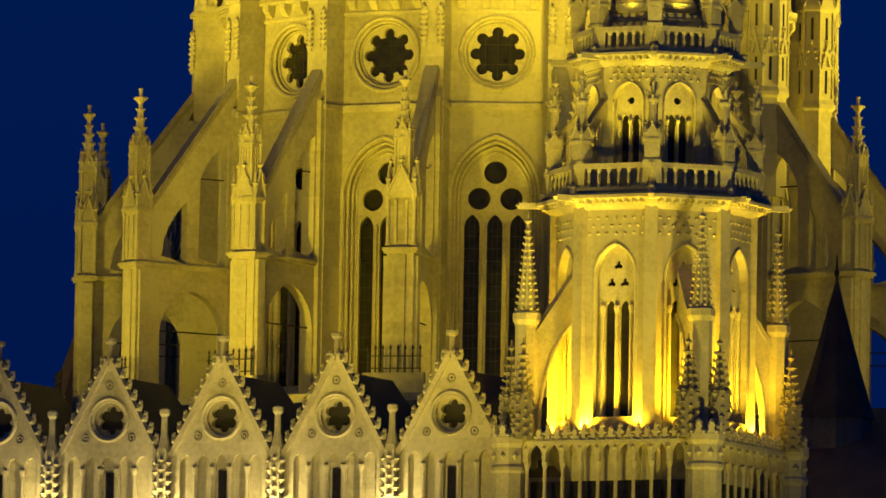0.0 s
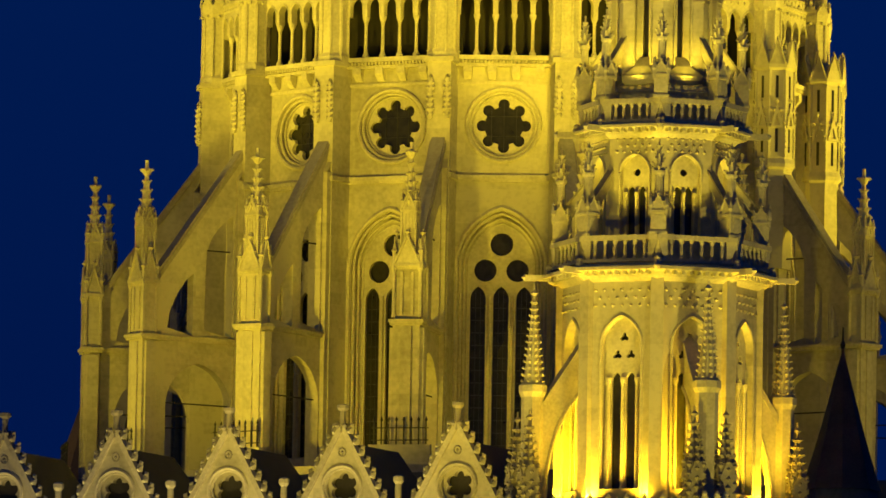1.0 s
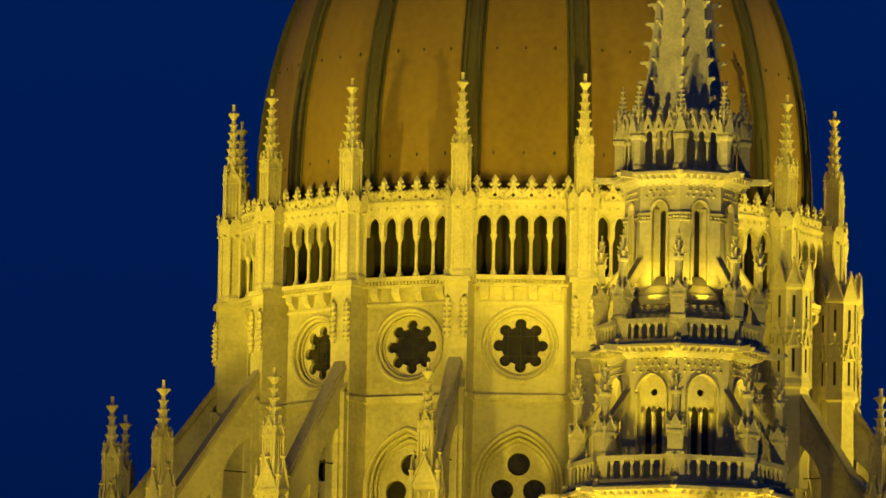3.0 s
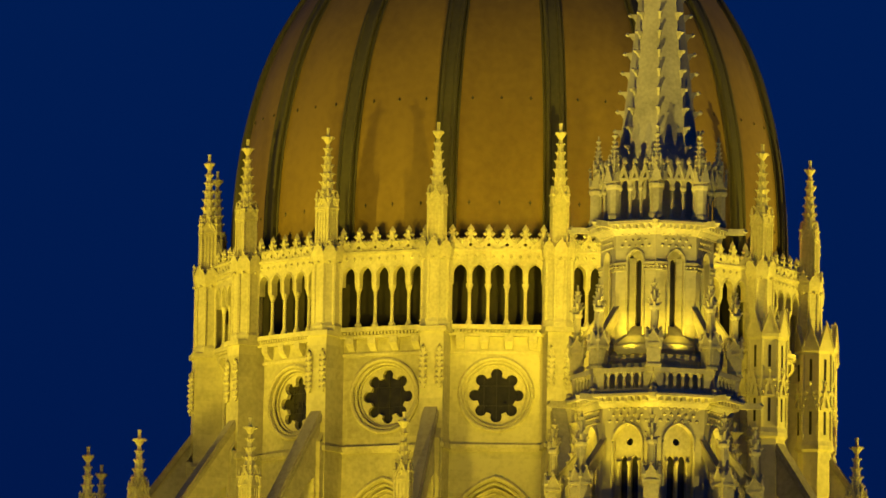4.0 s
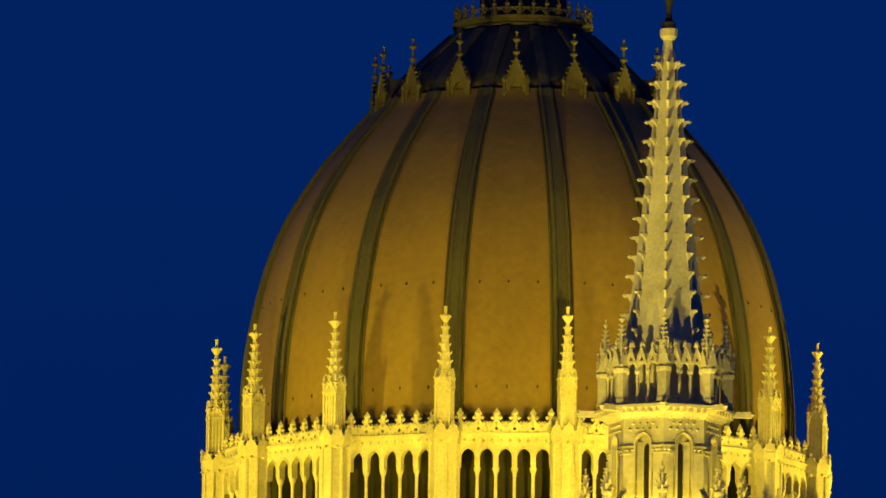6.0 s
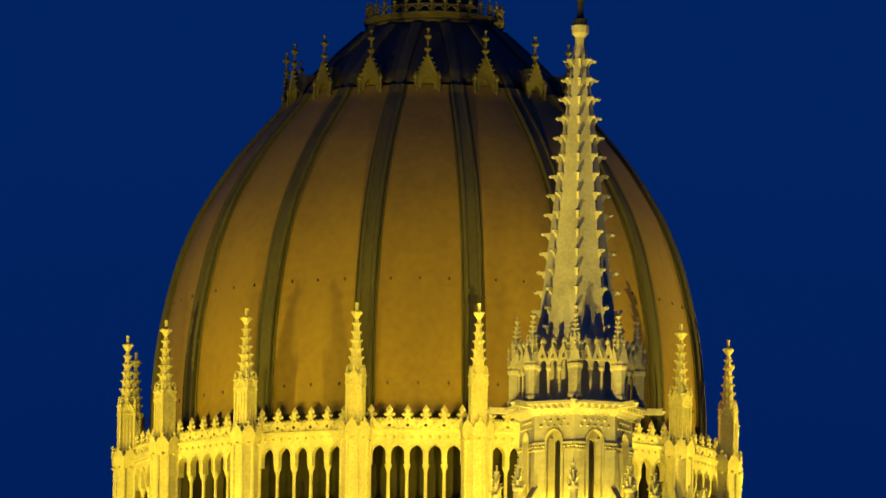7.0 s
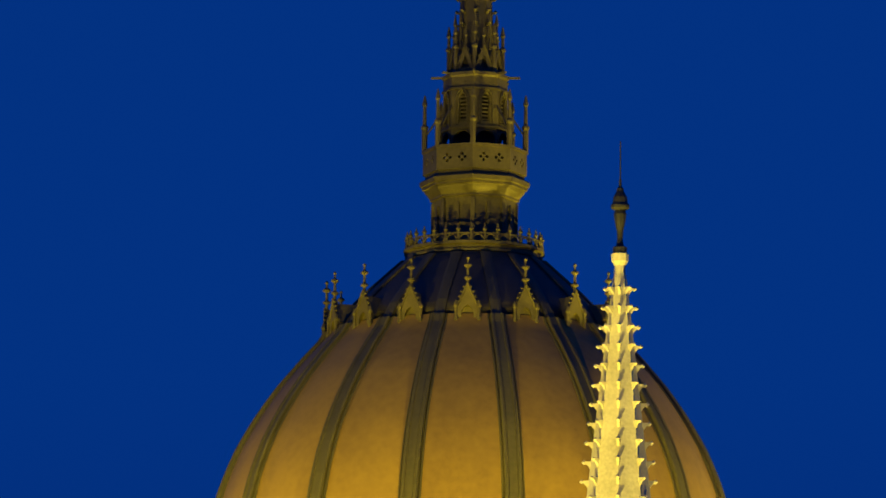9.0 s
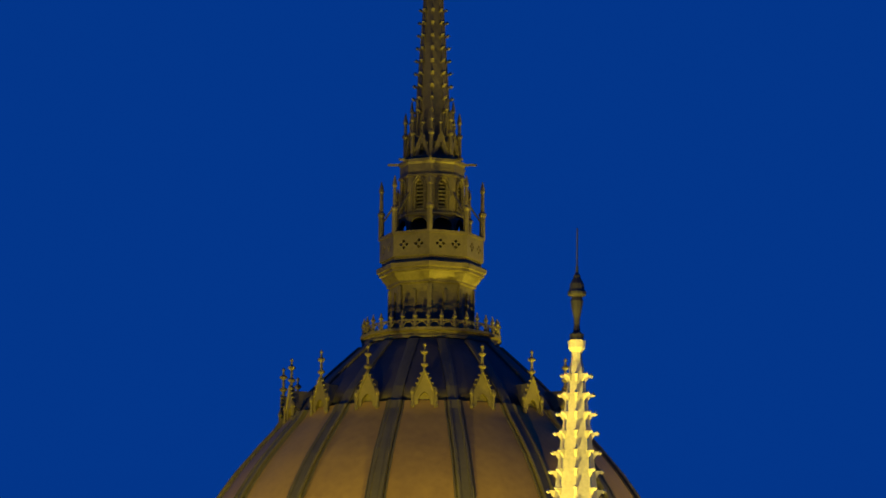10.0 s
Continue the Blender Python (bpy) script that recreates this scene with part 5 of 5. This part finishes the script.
g.add([(-1.95, 0.45, 33.6), (1.95, 0.45, 33.6), (0, 0.45, 37.15), (-1.95, 6.8, 33.6), (1.95, 6.8, 33.6), (0, 4.9, 37.15)],
      [(0, 1, 2), (1, 4, 5, 2), (3, 0, 2, 5), (4, 3, 5), (0, 3, 4, 1)])
part("roof", g, gable, SLATE, "dark slate saddle roof")
g = Geo()
g.box(-0.19, 0.19, -0.2, 0.2, 30, 34.3)
g.box(-0.24, 0.24, -0.25, 0.25, 33.5, 33.7)
g.lathe([(0.24, 34.3), (0.13, 34.9), (0.12, 35.5), (0.2, 35.62), (0.2, 35.78), (0.1, 35.84)], 8, None, 22.5)
for z in range(7):
    for s in (-1, 1):
        g.knob(s * 0.26, -0.15, 31.6 + 0.36 * z, 0.16, 0.15)
    g.knob(0, -0.26, 31.7 + 0.36 * z, 0.13, 0.14)
part("pier", g, gable, TRIM, m=pose(-2.385, -0.05, 0))
for i in range(1, 7):
    copy_thing(gable, plan(13.23 - 4.77 * i, -33.2))

# ---- railings at the feet of the buttresses ----
rail = None
for k in (13, 14, 15, 0, 1):
    m = at(18.35, VERTS[k], 37.6)
    if rail is None:
        rail = thing("railing", "low dark iron railing with spiked bars at a buttress foot", "railing", m, "railings round the podium")
        g = Geo()
        g.box(-1.15, 1.15, -0.02, 0.02, 0.98, 1.02)
        g.box(-1.15, 1.15, -0.02, 0.02, 1.46, 1.50)
        part("rail", g, rail, IRON)
        part("plinth", Geo().box(-1.25, 1.25, -0.14, 0.14, 0, 0.82), rail, STONE, "pale stone kerb")
        g = Geo()
        g.box(-0.025, 0.025, -0.025, 0.025, 0.8, 1.7)
        g.knob(0, 0, 1.8, 0.06, 0.15)
        g.knob(0, 0, 1.55, 0.05, 0.06)
        BAR = g.mesh("bar", IRON)
        for i in range(8):
            part("bar", BAR, rail, m=pose(-1.05 + 0.3 * i, 0, 0))
    else:
        copy_thing(rail, m)

# ---- roofs beside the drum ----
def steep_roof(x, y, z0, z1, r, turn, label):
    ob = thing("turret_roof", label, "roof", pose(x, y, 0))
    g = Geo()
    g.lathe([(r * 1.08, z0), (r, z0 + 0.25), (r * 0.55, z0 + (z1 - z0) * 0.45), (0.06, z1 - 0.2), (0.05, z1 + 0.25)], 8, None, turn)
    part("roof", g, ob, TILE)
    g = Geo()
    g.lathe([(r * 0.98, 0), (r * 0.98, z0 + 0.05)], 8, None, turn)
    # same darkened stone as the unlit side wing
    part("wall", g, ob, WORN_SHADED)
    g = Geo()
    g.lathe([(0.06, z1), (0.12, z1 + 0.15), (0.05, z1 + 0.3), (0.03, z1 + 0.8), (0.01, z1 + 0.85)], 6)
    part("finial", g, ob, IRON)


steep_roof(-17.3, 5.5, 37.4, 43.5, 2.1, 10, "brown conical turret roof in shadow beside the drum")
steep_roof(12.75, -24.0, 36.4, 41.9, 1.45, 0, "brown conical turret roof standing dark beside the tower")
